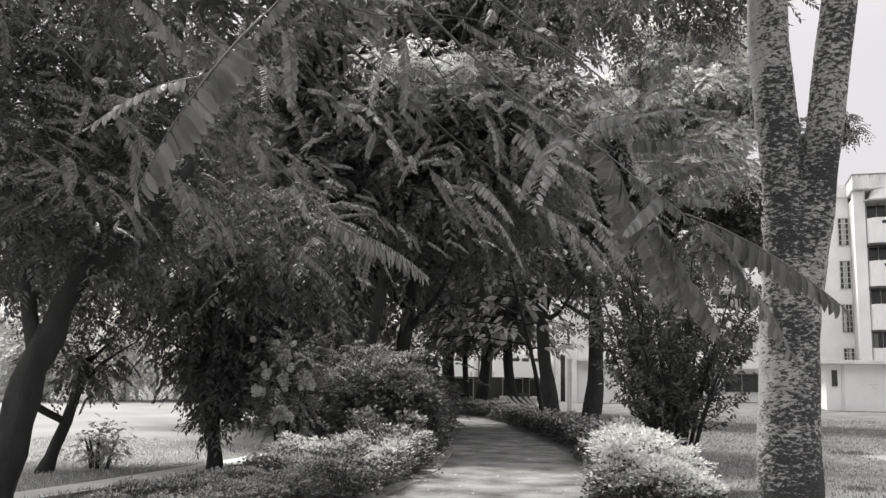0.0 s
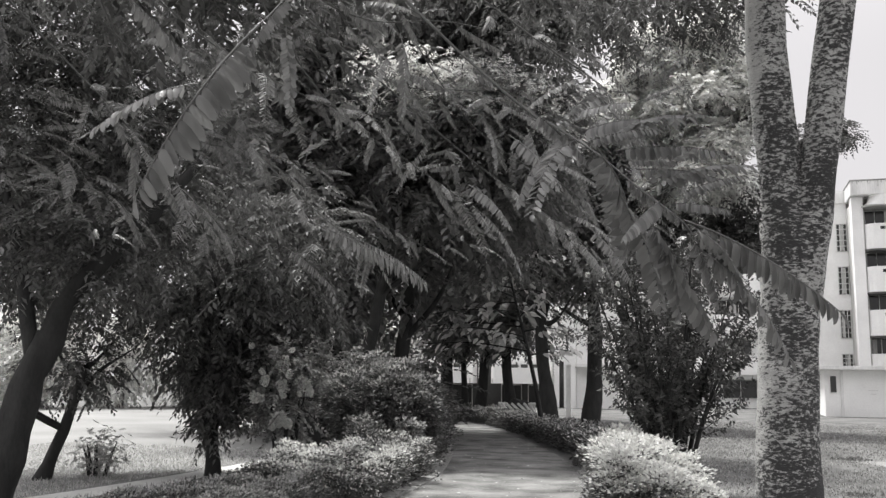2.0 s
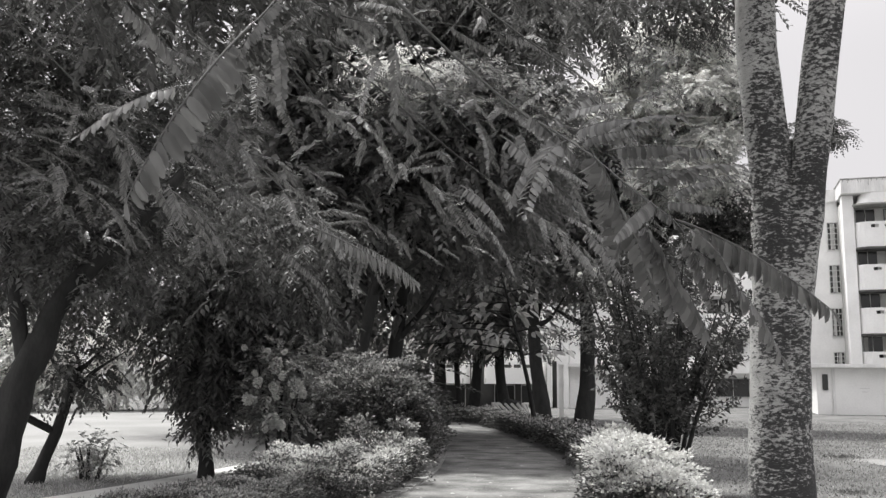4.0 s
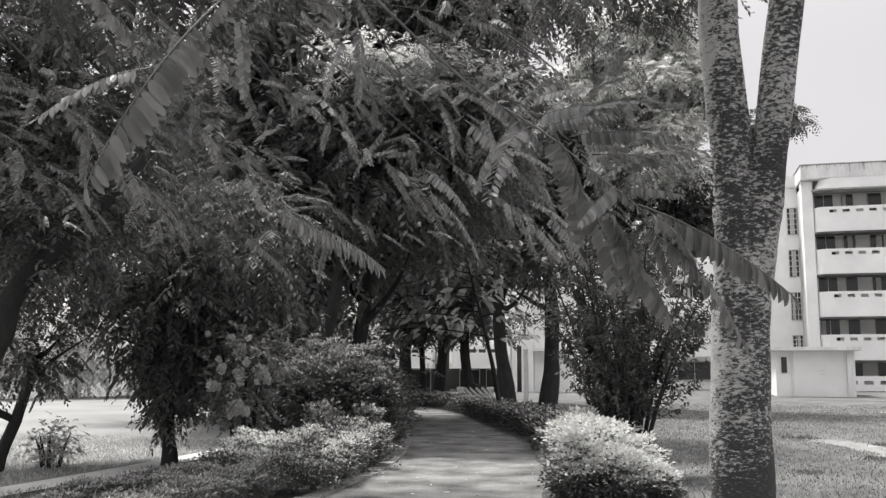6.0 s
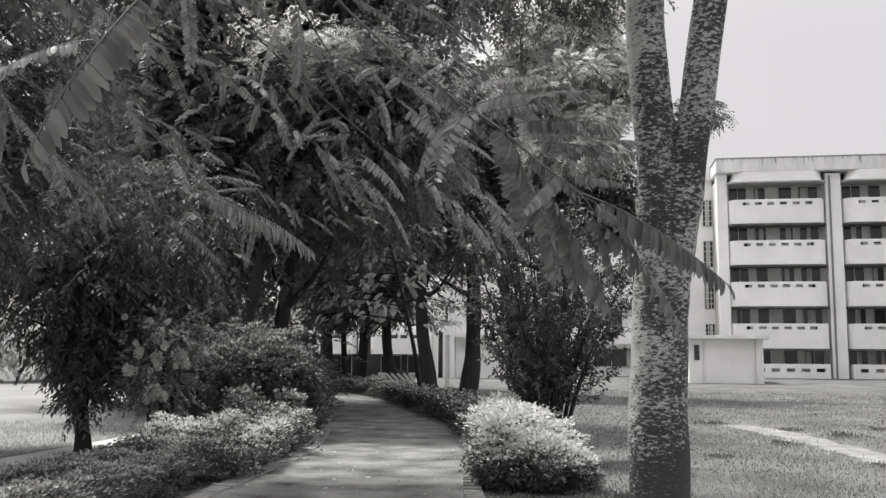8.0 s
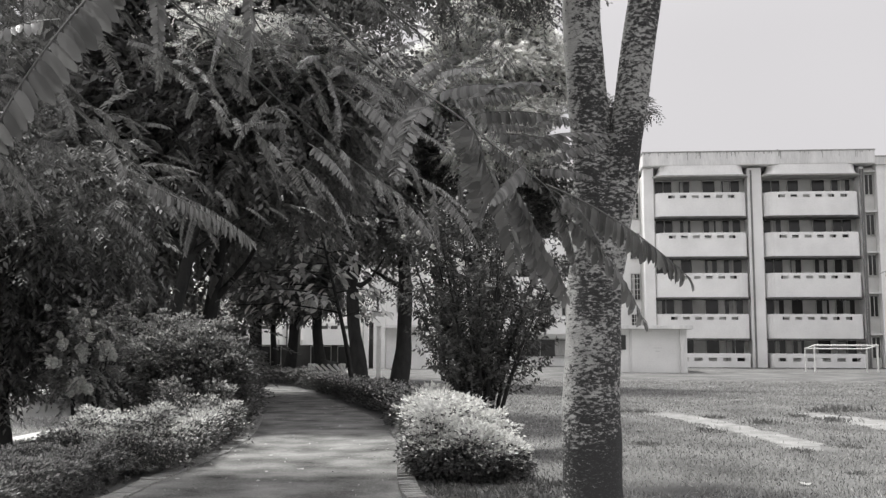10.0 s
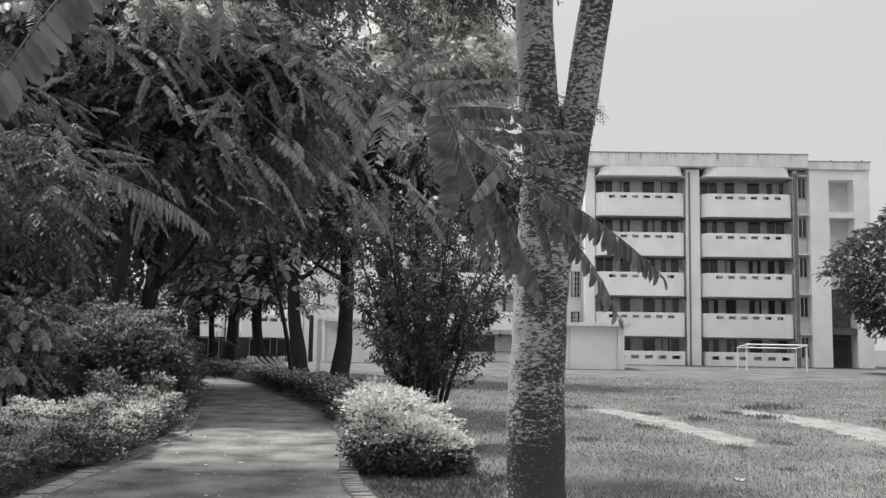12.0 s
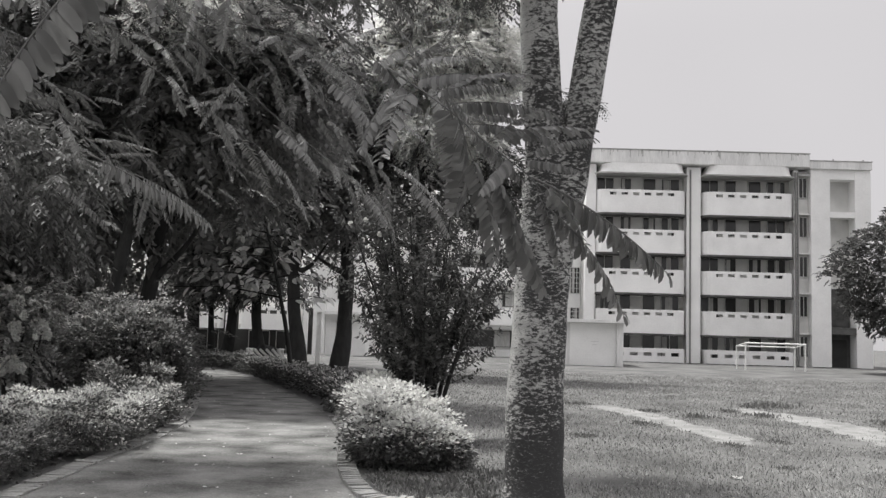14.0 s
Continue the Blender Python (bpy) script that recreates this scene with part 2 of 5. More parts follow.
def tubes(name, runs, mat, parent=None, label="", smooth=True, sides=10, wobble=0.0):
    """Tapered round limbs, joined as one mesh: runs of (points, radii)."""
    vs, fs, n = [], [], 0
    for i, (points, radii) in enumerate(runs):
        v, f = tube_data(points, radii, sides, wobble, i * 3.1)
        vs.append(v)
        fs.append(f + n)
        n += len(v)
    return child(name, mesh_of(name, np.vstack(vs), np.vstack(fs), mat, smooth), parent, label)


def stuff(ob):
    return tagged(ob, kind="stuff")


def unit(v):
    return v / np.maximum(np.linalg.norm(v, axis=-1, keepdims=True), 1e-9)


def leaf_data(P, D, L, W, rng, fold=0.3, up=0.8):
    """Folded pointed leaves: foot P, way D, length L, breadth W; up: how much their faces turn to the sky."""
    N = len(P)
    L, W = np.broadcast_to(L, N)[:, None], np.broadcast_to(W, N)[:, None]
    D = unit(D)
    ref = unit(rng.normal(size=(N, 3)) * (1 - up) + np.array([0, 0, 1.0]) * up + rng.normal(size=(N, 3)) * 0.25)
    side = unit(np.cross(D, ref))
    normal = np.cross(side, D)
    mid = P + D * L * 0.45
    V = np.stack([P, mid + side * W / 2 + normal * W * fold / 2, P + D * L - normal * L * 0.12, mid - side * W / 2 + normal * W * fold / 2], 1).reshape(-1, 3)
    k = np.arange(N)[:, None] * 4
    F = np.concatenate([k + [0, 1, 2], k + [0, 2, 3]], 1).reshape(-1, 3)
    return V, F


def in_sprays(blobs, per, rng, shell, spread, length, droop, leaflets=12):
    """Leaf feet in pairs along short bowed twigs that stand out of lumpy ellipsoids; also the way and the size of each leaf."""
    Ps, Ds, Ss = [], [], []
    s = np.linspace(0.08, 1, leaflets)[None, :, None]
    sign = np.where(np.arange(leaflets) % 2, 1.0, -1.0)[None, :, None]
    for x, y, z, rx, ry, rz, clusters in blobs:
        n = clusters * max(1, round(per / leaflets))
        heart = unit(rng.normal(size=(clusters, 3)))
        lump = np.array([1 + 0.35 * noise.noise((a * 2.2 + x, b * 2.2 + y, c * 2.2 + z)) for a, b, c in heart])
        u = np.repeat(heart, n // clusters, 0)
        r = np.repeat(rng.random(clusters) ** shell * lump, n // clusters)[:, None]
        c = np.array([x, y, z]) + u * r * np.array([rx, ry, rz]) + rng.normal(size=(n, 3)) * spread * np.array([0.9, 0.9, 0.6])
        axis = unit(u * 0.6 + rng.normal(size=(n, 3)) * [0.6, 0.6, 0.35] + np.array([0, 0, -0.55 * droop]))
        run = length * 3.4 * (0.6 + 0.8 * rng.random((n, 1, 1)))
        side = unit(np.cross(axis, rng.normal(size=(n, 3)) * 0.35 + [0, 0, 1.0]))
        Ps.append((c[:, None] + axis[:, None] * s * run + np.array([0, 0, -0.3]) * s * s * run).reshape(-1, 3))
        Ds.append((axis[:, None] * (0.45 + 0.3 * s) + side[:, None] * sign * 0.85 + rng.normal(size=(n, leaflets, 3)) * 0.13 + [0, 0, -0.12 - 0.25 * droop]).reshape(-1, 3))
        Ss.append(np.broadcast_to((0.75 + 0.5 * np.sin(math.pi * (0.15 + 0.75 * s))) * (0.7 + 0.5 * rng.random((n, 1, 1))), (n, leaflets, 1)).ravel())
    return np.vstack(Ps), np.vstack(Ds), np.concatenate(Ss)


def crown(name, blobs, per, length, width, mat, parent, seed, droop=0.3, up=0.6, shell=0.45, spread=0.35, label="", floor=None):
    rng = np.random.default_rng(seed)
    P, D, size = in_sprays(blobs, per, rng, shell, spread, length, droop)
    if floor is not None:
        keep = P[:, 2] > floor + 0.6 * rng.random(len(P)) ** 2
        P, D, size = P[keep], D[keep], size[keep]
    V, F = leaf_data(P, D, length * size, width * size, rng, up=0.5 + 0.5 * up)
    return child(name, mesh_of(name, V, F, mat), parent, label)


def forked(base, top, radius, count, reach, rng, rise=0.5):
    """A trunk and limbs spreading from its upper half, as runs for tubes()."""
    base, top = np.array(base, float), np.array(top, float)
    bend = rng.normal(size=3) * 0.02 * np.linalg.norm(top - base)
    trunk = spline([base, base * 0.6 + top * 0.4 + bend, top], 6)
    runs = [(trunk, [radius * 1.35, radius, radius * 0.85, radius * 0.7])]
    for i in range(count):
        a = 2 * math.pi * (i + rng.random() * 0.6) / count
        start = trunk[int(len(trunk) * (0.55 + 0.42 * rng.random()))]
        end = start + reach * (0.7 + 0.5 * rng.random()) * np.array([math.cos(a), math.sin(a), rise + 0.5 * rng.random()])
        mid = (start + end) / 2 + rng.normal(size=3) * reach * 0.08 + np.array([0, 0, -0.05 * reach])
        runs.append((spline([start, mid, end], 5), [radius * 0.55, radius * 0.3, radius * 0.1]))
    return runs


# ground
def ground_height(x, y):
    far = np.clip((y - 42) / 22, 0, 1)
    return 0.2 * far * far * (3 - 2 * far) + 0 * x


def sheet(name, xs, ys, mat, lift=0.0, rough_edge=0.0):
    X, Y = np.meshgrid(xs, ys)
    Z = ground_height(X, Y) + lift
    V = np.stack([X, Y, Z], -1).reshape(-1, 3)
    nx, ny = len(xs), len(ys)
    i = (np.arange(ny - 1)[:, None] * nx + np.arange(nx - 1)).ravel()
    return mesh_of(name, V, np.stack([i, i + 1, i + nx + 1, i + nx], 1), mat, True)


xs = np.r_[-3000, -600, -150, np.arange(-80, 81, 4), 150, 600, 3000]
ys = np.r_[-3000, -600, -100, np.arange(-20, 101, 3), 200, 700, 3000]
ground = tagged(child("ground", sheet("ground", xs, ys, GRASS_FIELD)), "wide flat field of short patchy grass", "ground", kind="structure")


def evenly(line, count):
    run = np.r_[0, np.cumsum(np.linalg.norm(np.diff(line, axis=0), axis=1))]
    s = np.linspace(0, run[-1], count)
    return np.stack([np.interp(s, run, line[:, i]) for i in range(line.shape[1])], -1)


def ribbon(name, left, right, mat, lift, label, category, parent=None, kind="structure"):
    a, b = evenly(spline(left, 12), 90), evenly(spline(right, 12), 90)
    rows = np.stack([a * (1 - s) + b * s for s in np.linspace(0, 1, 5)], 1)
    V = np.concatenate([rows, np.full(rows.shape[:2] + (1,), lift)], -1)
    V[..., 2] += ground_height(V[..., 0], V[..., 1])
    n, k = V.shape[:2]
    i = (np.arange(n - 1)[:, None] * k + np.arange(k - 1)).ravel()
    return tagged(child(name, mesh_of(name, V.reshape(-1, 3), np.stack([i, i + 1, i + k + 1, i + k], 1), mat, True), parent), label, category, kind=kind)


LEFT_EDGE = [(-3.7, -6), (-3.8, 3), (-4.08, 8.9), (-4.2, 10.4), (-4.3, 12.2), (-4.45, 14.2), (-4.98, 17.2), (-6.3, 22.3), (-9.3, 32.5), (-14, 42), (-22, 50)]
RIGHT_EDGE = [(3.2, -6), (2.4, 5), (0.6, 8.3), (-0.72, 8.85), (-1.08, 9.6), (-1.33, 10.75), (-1.58, 12.6), (-1.82, 14.7), (-3.4, 21.3), (-6.6, 30), (-11, 39.5), (-19.5, 48)]
ribbon("path", LEFT_EDGE, RIGHT_EDGE, ASPHALT, 0.008, "worn grey asphalt garden path with faded patches", "path")
ribbon("lawn", [(-60, -5), (-60, 25), (-60, 46)], [(-8.6, -5), (-9.0, 25), (-16, 46)], GRASS_LAWN, 0.006, "pale sunlit mown lawn", "lawn")
ribbon("pavement", [(-9.0, 4), (-8.85, 9.6), (-8.75, 12), (-8.8, 16), (-9.2, 26)], [(-8.3, 4), (-8.15, 9.6), (-8.05, 12), (-8.2, 16), (-8.7, 26)], PAVE, 0.02, "narrow pale concrete walk beside the lawn", "pavement")
STRIPS = [([(3.0, 23.3), (3.75, 20.5), (4.2, 17.5), (4.3, 15.0)], [(4.1, 23.0), (4.65, 20.3), (5.05, 17.5), (5.15, 15.1)]),
          ([(6.4, 23.6), (7.0, 21.5), (7.2, 18.5), (7.3, 13.5)], [(7.6, 23.5), (8.3, 21.4), (8.6, 18.6), (8.7, 13.5)])]


def broken_strip(west, east, seed):
    """A sunken slab with crumbled, overgrown edges and an uneven top."""
    a, b = evenly(spline(west, 12), 120), evenly(spline(east, 12), 120)
    n, k = 120, 13
    V = np.zeros((n, k, 3))
    for i in range(n):
        bite = [0.55 * noise.noise((seed + q, i * 0.11, q * 4.0)) + 0.3 * noise.noise((seed, i * 0.45, q * 7.0)) for q in (1, 2)]
        closing = min(1, 0.25 + i / 9, 0.25 + (n - 1 - i) / 9)
        mid, half = (a[i] + b[i]) / 2, (b[i] - a[i]) / 2
        for j, w in enumerate(np.linspace(-1, 1, k)):
            reach = closing * (1 + (bite[0] if w < 0 else bite[1]) * abs(w))
            p = mid + half * w * reach
            lift = 0.012 + 0.014 * noise.noise((p[0] * 2.3, p[1] * 2.3, seed)) + 0.008 * noise.noise((p[0] * 8, p[1] * 8, seed))
            V[i, j] = (p[0], p[1], lift if abs(w) < 0.9 else -0.01)
    V[[0, -1], :, 2] = -0.01
    i = (np.arange(n - 1)[:, None] * k + np.arange(k - 1)).ravel()
    return tagged(child("field_strip", mesh_of("field_strip", V.reshape(-1, 3), np.stack([i, i + 1, i + k + 1, i + k], 1), STRIP, True)), "crumbling pale concrete strip sunk in the grass", "concrete strip", kind="structure")


for i, (west, east) in enumerate(STRIPS):
    broken_strip(west, east, 3.7 + 9 * i)


ribbon("drain_strip", [(10, 68.2), (20, 68.2), (33, 68.4)], [(10, 68.85), (20, 68.85), (33, 69.1)], BARK, 0.02, "dark damp soil along the foot of the building", "soil")


# main building, facade along x
FRONT, WALL_Y, STOREY, FIRST = 68.9, 70.4, 3.05, 2.35


def parapet_mesh(x0, x1, z0, z1, holes, radius=0.75, thick=0.14, depth=1.45, hole=(0.5, 0.23), below=0.32):
    """A balcony front with rounded ends and a row of small slots, as one closed shell."""
    outer, inner, open_after = [(x0, FRONT + depth)], [(x0 + thick, FRONT + depth)], set()
    for s in np.linspace(0, 1, 6):
        a = math.pi / 2 * s
        outer.append((x0 + radius * (1 - math.cos(a)), FRONT + radius * (1 - math.sin(a))))
        inner.append((outer[-1][0] + thick * math.cos(a), outer[-1][1] + thick * math.sin(a)))
    span = x1 - x0 - 2 * radius
    for i in range(holes):
        c = x0 + radius + span * (i + 0.5) / holes
        open_after.add(len(outer))
        for x in (c - hole[0] / 2, c + hole[0] / 2):
            outer.append((x, FRONT))
            inner.append((x, FRONT + thick))
    for k in range(6, -1, -1):
        outer.append((x0 + x1 - outer[k][0], outer[k][1]))
        inner.append((x0 + x1 - inner[k][0], inner[k][1]))
    zs = [z0, z1 - below - hole[1] / 2, z1 - below + hole[1] / 2, z1]
    bm = bmesh.new()
    grids = [[[bm.verts.new((x, y, z)) for z in zs] for x, y in line] for line in (outer, inner)]
    solid = lambda i, k: 0 <= i < len(outer) - 1 and 0 <= k < 3 and not (k == 1 and i in open_after)
    for i in range(len(outer) - 1):
        for k in range(3):
            if not solid(i, k):
                continue
            for g in grids:
                bm.faces.new((g[i][k], g[i + 1][k], g[i + 1][k + 1], g[i][k + 1]))
            f, g = grids
            if not solid(i - 1, k):
                bm.faces.new((f[i][k], f[i][k + 1], g[i][k + 1], g[i][k]))
            if not solid(i + 1, k):
                bm.faces.new((f[i + 1][k], f[i + 1][k + 1], g[i + 1][k + 1], g[i + 1][k]))
            if not solid(i, k - 1):
                bm.faces.new((f[i][k], f[i + 1][k], g[i + 1][k], g[i][k]))
            if not solid(i, k + 1):
                bm.faces.new((f[i][k + 1], f[i + 1][k + 1], g[i + 1][k + 1], g[i][k + 1]))
    return bm


def rounded_plan(x0, x1, front, back, radius, z):
    """A slab outline with two rounded front corners."""
    turn = [math.pi / 2 * i / 6 for i in range(7)]
    left = [(x0 + radius * (1 - math.cos(a)), front + radius * (1 - math.sin(a)), z) for a in turn]
    return [(x0, back, z)] + left + [(x0 + x1 - x, y, z) for x, y, z in left[::-1]] + [(x1, back, z)]


def rounded_slab(levels, front, back, radius):
    """A solid with rounded front corners through levels of x0, x1, z from the bottom upwards."""
    bm = bmesh.new()
    rings = [[bm.verts.new(p) for p in rounded_plan(x0, x1, front, back, radius, z)] for x0, x1, z in levels]
    for low, high in zip(rings, rings[1:]):
        for i in range(len(low)):
            j = (i + 1) % len(low)
            bm.faces.new((low[i], low[j], high[j], high[i]))
    bm.faces.new(rings[0][::-1])
    bm.faces.new(rings[-1])
    return bm


def window_unit(parent, x0, x1, z0, z1, y, mullions=2, curtain=False, rng=None, rows=1):
    """A recessed window: dark pane, frame bars."""
    w = part("window", box(x0, y + 0.06, z0, x1, y + 0.1, z1), GLASS, parent)
    bm = bmesh.new()
    t = 0.05
    for a, b in ((x0, x0 + t), (x1 - t, x1)):
        add_box(bm, a, y, z0, b, y + 0.06, z1)
    add_box(bm, x0, y, z1 - t, x1, y + 0.06, z1)
    add_box(bm, x0, y, z0, x1, y + 0.06, z0 + t)
    for i in range(1, mullions):
        c = x0 + (x1 - x0) * i / mullions
        add_box(bm, c - 0.02, y, z0, c + 0.02, y + 0.06, z1)
    for i in range(1, rows):
        c = z0 + (z1 - z0) * i / rows
        add_box(bm, x0, y + 0.004, c - 0.02, x1, y + 0.056, c + 0.02)
    part("window_frame", bm, SHADE_PAINT, w)
    if curtain:
        a = x0 + (x1 - x0) * rng.uniform(0.05, 0.5)
        part("curtain", box(a, y + 0.03, z0 + 0.1, a + (x1 - x0) * rng.uniform(0.2, 0.4), y + 0.055, z1 - 0.1), CURTAIN, w)
    return w


def balcony_bay(parent, x0, x1, floors, ground_floor, rng):
    """The stacked balconies of one bay."""
    for k in range(floors):
        z0 = FIRST + STOREY * k
        b = part("balcony", parapet_mesh(x0, x1, z0, z0 + 1.8, 6), PAINT, parent, "rounded white balcony front with slots")
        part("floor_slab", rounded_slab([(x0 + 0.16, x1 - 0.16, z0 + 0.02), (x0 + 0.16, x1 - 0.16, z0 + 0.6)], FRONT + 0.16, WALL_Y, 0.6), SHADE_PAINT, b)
        # stain line whose dark also paints the shaded underside
        part("slab_edge", rounded_slab([(x0 - 0.08, x1 + 0.08, z0 - 0.14), (x0 - 0.08, x1 + 0.08, z0 - 0.004)], FRONT - 0.05, WALL_Y, 0.78), STAIN_SHADE, b, "stained slab edge, its dark also standing for the shaded underside")
    if ground_floor:
        part("balcony", parapet_mesh(x0 + 0.1, x1 - 0.1, 0.0, 1.25, 6, radius=0.2, below=0.45, hole=(0.6, 0.26)), PAINT, parent, "low white wall with slots")
    # wall behind, with doors and windows
    span = x1 - x0
    for k in range(floors + 1):
        z0 = FIRST + STOREY * (k - 1) + 0.6
        for a, b, low in ((0.02, 0.22, 0.0), (0.29, 0.42, 1.0), (0.55, 0.7, 1.0), (0.76, 0.97, 0.0)):
            window_unit(parent, x0 + span * a, x0 + span * b, z0 + low, z0 + 2.35, WALL_Y - 0.1, 1 if low else 2, rng.random() < 0.5, rng)


def main_building():
    b = thing("apartment_building", "white five-storey block with rounded balconies and streaked roof edge", "building", at=(20.5, 75, 0))
    b.location = (0, 0, 0)
    rng = np.random.default_rng(5)
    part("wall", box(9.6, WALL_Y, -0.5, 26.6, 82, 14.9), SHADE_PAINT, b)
    part("roof_edge", box(9.5, FRONT - 0.2, 15.35, 26.5, 82, 16.35, bevel=0.03), PAINT_OLD, b, "rain-streaked white roof parapet")
    part("coping", box(9.45, FRONT - 0.24, 16.352, 26.55, 82.05, 16.43, bevel=0.01), STREAK_SHADE, b, "mould-grey roof coping")
    part("coping", box(26.62, FRONT + 0.06, 15.902, 31.4, 82.05, 15.97, bevel=0.01), STREAK_SHADE, b, "mould-grey roof coping")
    for x0, x1 in ((10.4, 17.2), (18.5, 25.4)):
        balcony_bay(b, x0, x1, 4, True, rng)
        # deep fascia that flares towards its foot, with a thin lip
        bm = rounded_slab([(x0 - 0.05, x1 + 0.05, 14.6), (x0 + 0.08, x1 - 0.05, 14.68), (x0 + 0.26, x1 - 0.16, 14.9), (x0 + 0.4, x1 - 0.24, 15.345)], FRONT - 0.195, WALL_Y, 0.85)
        canopy = part("canopy", bm, PAINT, b, "white roof overhang with flaring rounded ends")
        # lip greyed to put the overhang's underside shade into the colour
        part("lip", rounded_slab([(x0 - 0.16, x1 + 0.16, 14.5), (x0 - 0.16, x1 + 0.16, 14.596)], FRONT - 0.3, WALL_Y, 0.8), STREAK_SHADE, canopy, "lower edge greyed for its shaded underside")
    part("soot", box(10.25, FRONT - 0.05, FIRST - 0.34, 12.3, FRONT + 0.6, FIRST - 0.146, bevel=0.09), STAIN_SHADE, b, "soot-blackened balcony corner")
    part("soot", box(10.5, FRONT - 0.1, -0.3, 13.2, FRONT - 0.02, 0.16, bevel=0.07), STAIN_SHADE, b, "damp blackened wall foot")
    part("pier", box(17.3, FRONT + 0.35, -0.5, 18.35, WALL_Y, 15.2), PAINT, b)
    part("pier", box(9.6, FRONT + 0.5, -0.5, 10.35, WALL_Y, 15.3), PAINT, b)
    part("pier", box(25.5, FRONT + 0.35, -0.5, 25.8, WALL_Y, 15.2), PAINT, b)
    for x in (17.55, 25.55, 25.72):
        bm = bmesh.new()
        bmesh.ops.create_cone(bm, cap_ends=True, segments=8, radius1=0.07, radius2=0.07, depth=15, matrix=Matrix.Translation((x, FRONT + 0.27, 7.5)))
        part("drain_pipe", bm, PIPE, b, "dark rain pipe")
    bm = bmesh.new()
    for _ in range(64):                            # rain streaks below the coping
        x, deep = rng.uniform(9.6, 26.3), 0.1 + 0.5 * rng.random() ** 2
        add_box(bm, x, FRONT - 0.206, 16.35 - deep, x + rng.uniform(0.015, 0.06), FRONT - 0.19, 16.35)
    stuff(part("rain_streaks", bm, STREAK_SHADE, b, "dark rain streaks on the roof parapet"))
    for x, y, z in ((19.6, FRONT + 0.3, 16.43), (28.5, FRONT + 0.4, 15.97), (30.8, FRONT + 0.4, 15.97)):
        bm = bmesh.new()
        bmesh.ops.create_cone(bm, cap_ends=True, segments=8, radius1=0.06, radius2=0.05, depth=0.16, matrix=Matrix.Translation((x, y, z + 0.07)))
        part("vent_cap", bm, STAIN_SHADE, b, "small dark vent stub on the roof")
    # stair tower at the end: a recessed window strip, then tall openings
    part("wall", box(25.82, FRONT + 0.9, -0.5, 26.72, WALL_Y, 15.2), SHADE_PAINT, b)
    for k in range(5):
        window_unit(b, 26.0, 26.65, 0.9 + 3.05 * k, 2.5 + 3.05 * k, FRONT + 0.8, 2)
        part("sunshade", box(25.84, FRONT + 0.45, 2.62 + 3.05 * k, 26.72, FRONT + 0.898, 2.72 + 3.05 * k), PAINT_OLD, b)
    part("wall", box(26.74, FRONT + 0.3, -0.5, 28.2, 82, 15.3), PAINT, b)
    part("wall", box(30.1, FRONT + 0.3, -0.5, 31.3, 82, 15.3), PAINT, b)
    part("roof_edge", box(26.6, FRONT + 0.1, 15.302, 31.35, 82, 15.9, bevel=0.02), PAINT_OLD, b, "rain-streaked white roof parapet")
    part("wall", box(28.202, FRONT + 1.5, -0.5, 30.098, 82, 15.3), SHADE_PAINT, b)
    # panels and lintel added dark: soot together with the recess's painted shade
    part("soot", box(28.24, FRONT + 1.44, -0.2, 30.06, FRONT + 1.497, 2.69), STAIN_SHADE, b, "dark panel in the ground-floor recess, soot and painted shade")
    part("soot", box(28.24, FRONT + 1.44, 3.24, 30.06, FRONT + 1.497, 6.2), STAIN_SHADE, b, "dark panel, the recess's shade put into its colour")
    part("lintel", box(28.202, FRONT + 0.34, 2.7, 30.098, FRONT + 1.498, 3.2), STAIN_SHADE, b, "lintel darkened to match the shaded recess")
    for z0, z1 in ((14.55, 15.3), (11.6, 12.05)):
        part("lintel", box(28.202, FRONT + 0.34, z0, 30.098, FRONT + 1.498, z1), PAINT, b)
    part("door", box(28.5, FRONT + 1.42, 0.1, 29.8, FRONT + 1.498, 2.3), DARK_ROOM, b, "dark doorway")
    # recessed wing with stair windows, running on behind the trees
    part("wall", box(-9, 72.05, -0.5, 9.6, 82, 15.6), PAINT, b)
    part("roof_edge", box(-9, 71.9, 15.4, 9.55, 82, 16.3), PAINT_OLD, b, "rain-streaked white roof parapet")
    for k in range(4):
        z = 11.75 - 3.2 * k
        window_unit(b, 8.8, 9.62 - 0.06, z + (1.1 if k == 3 else 0), z + 2.1, 71.96, 3, True, rng, 3 if k == 3 else 5)
    for k in range(4):
        for x in (-4.5, 3.0):
            z0 = FIRST + STOREY * k
            part("balcony", box(x - 3.4, 71.0, z0, x + 3.4, 72.04, z0 + 1.7, bevel=0.3), PAINT, b, "rounded white balcony front")
            window_unit(b, x - 3.0, x - 0.4, z0 + 1.75, z0 + 2.9, 71.94, 3, True, rng)
            window_unit(b, x + 0.4, x + 3.0, z0 + 1.75, z0 + 2.9, 71.94, 3, True, rng)
    for x in (-4.5, 3.0):
        window_unit(b, x - 2.6, x + 2.6, 0.9, 2.3, 71.94, 4, True, rng)
    return b


main_building()


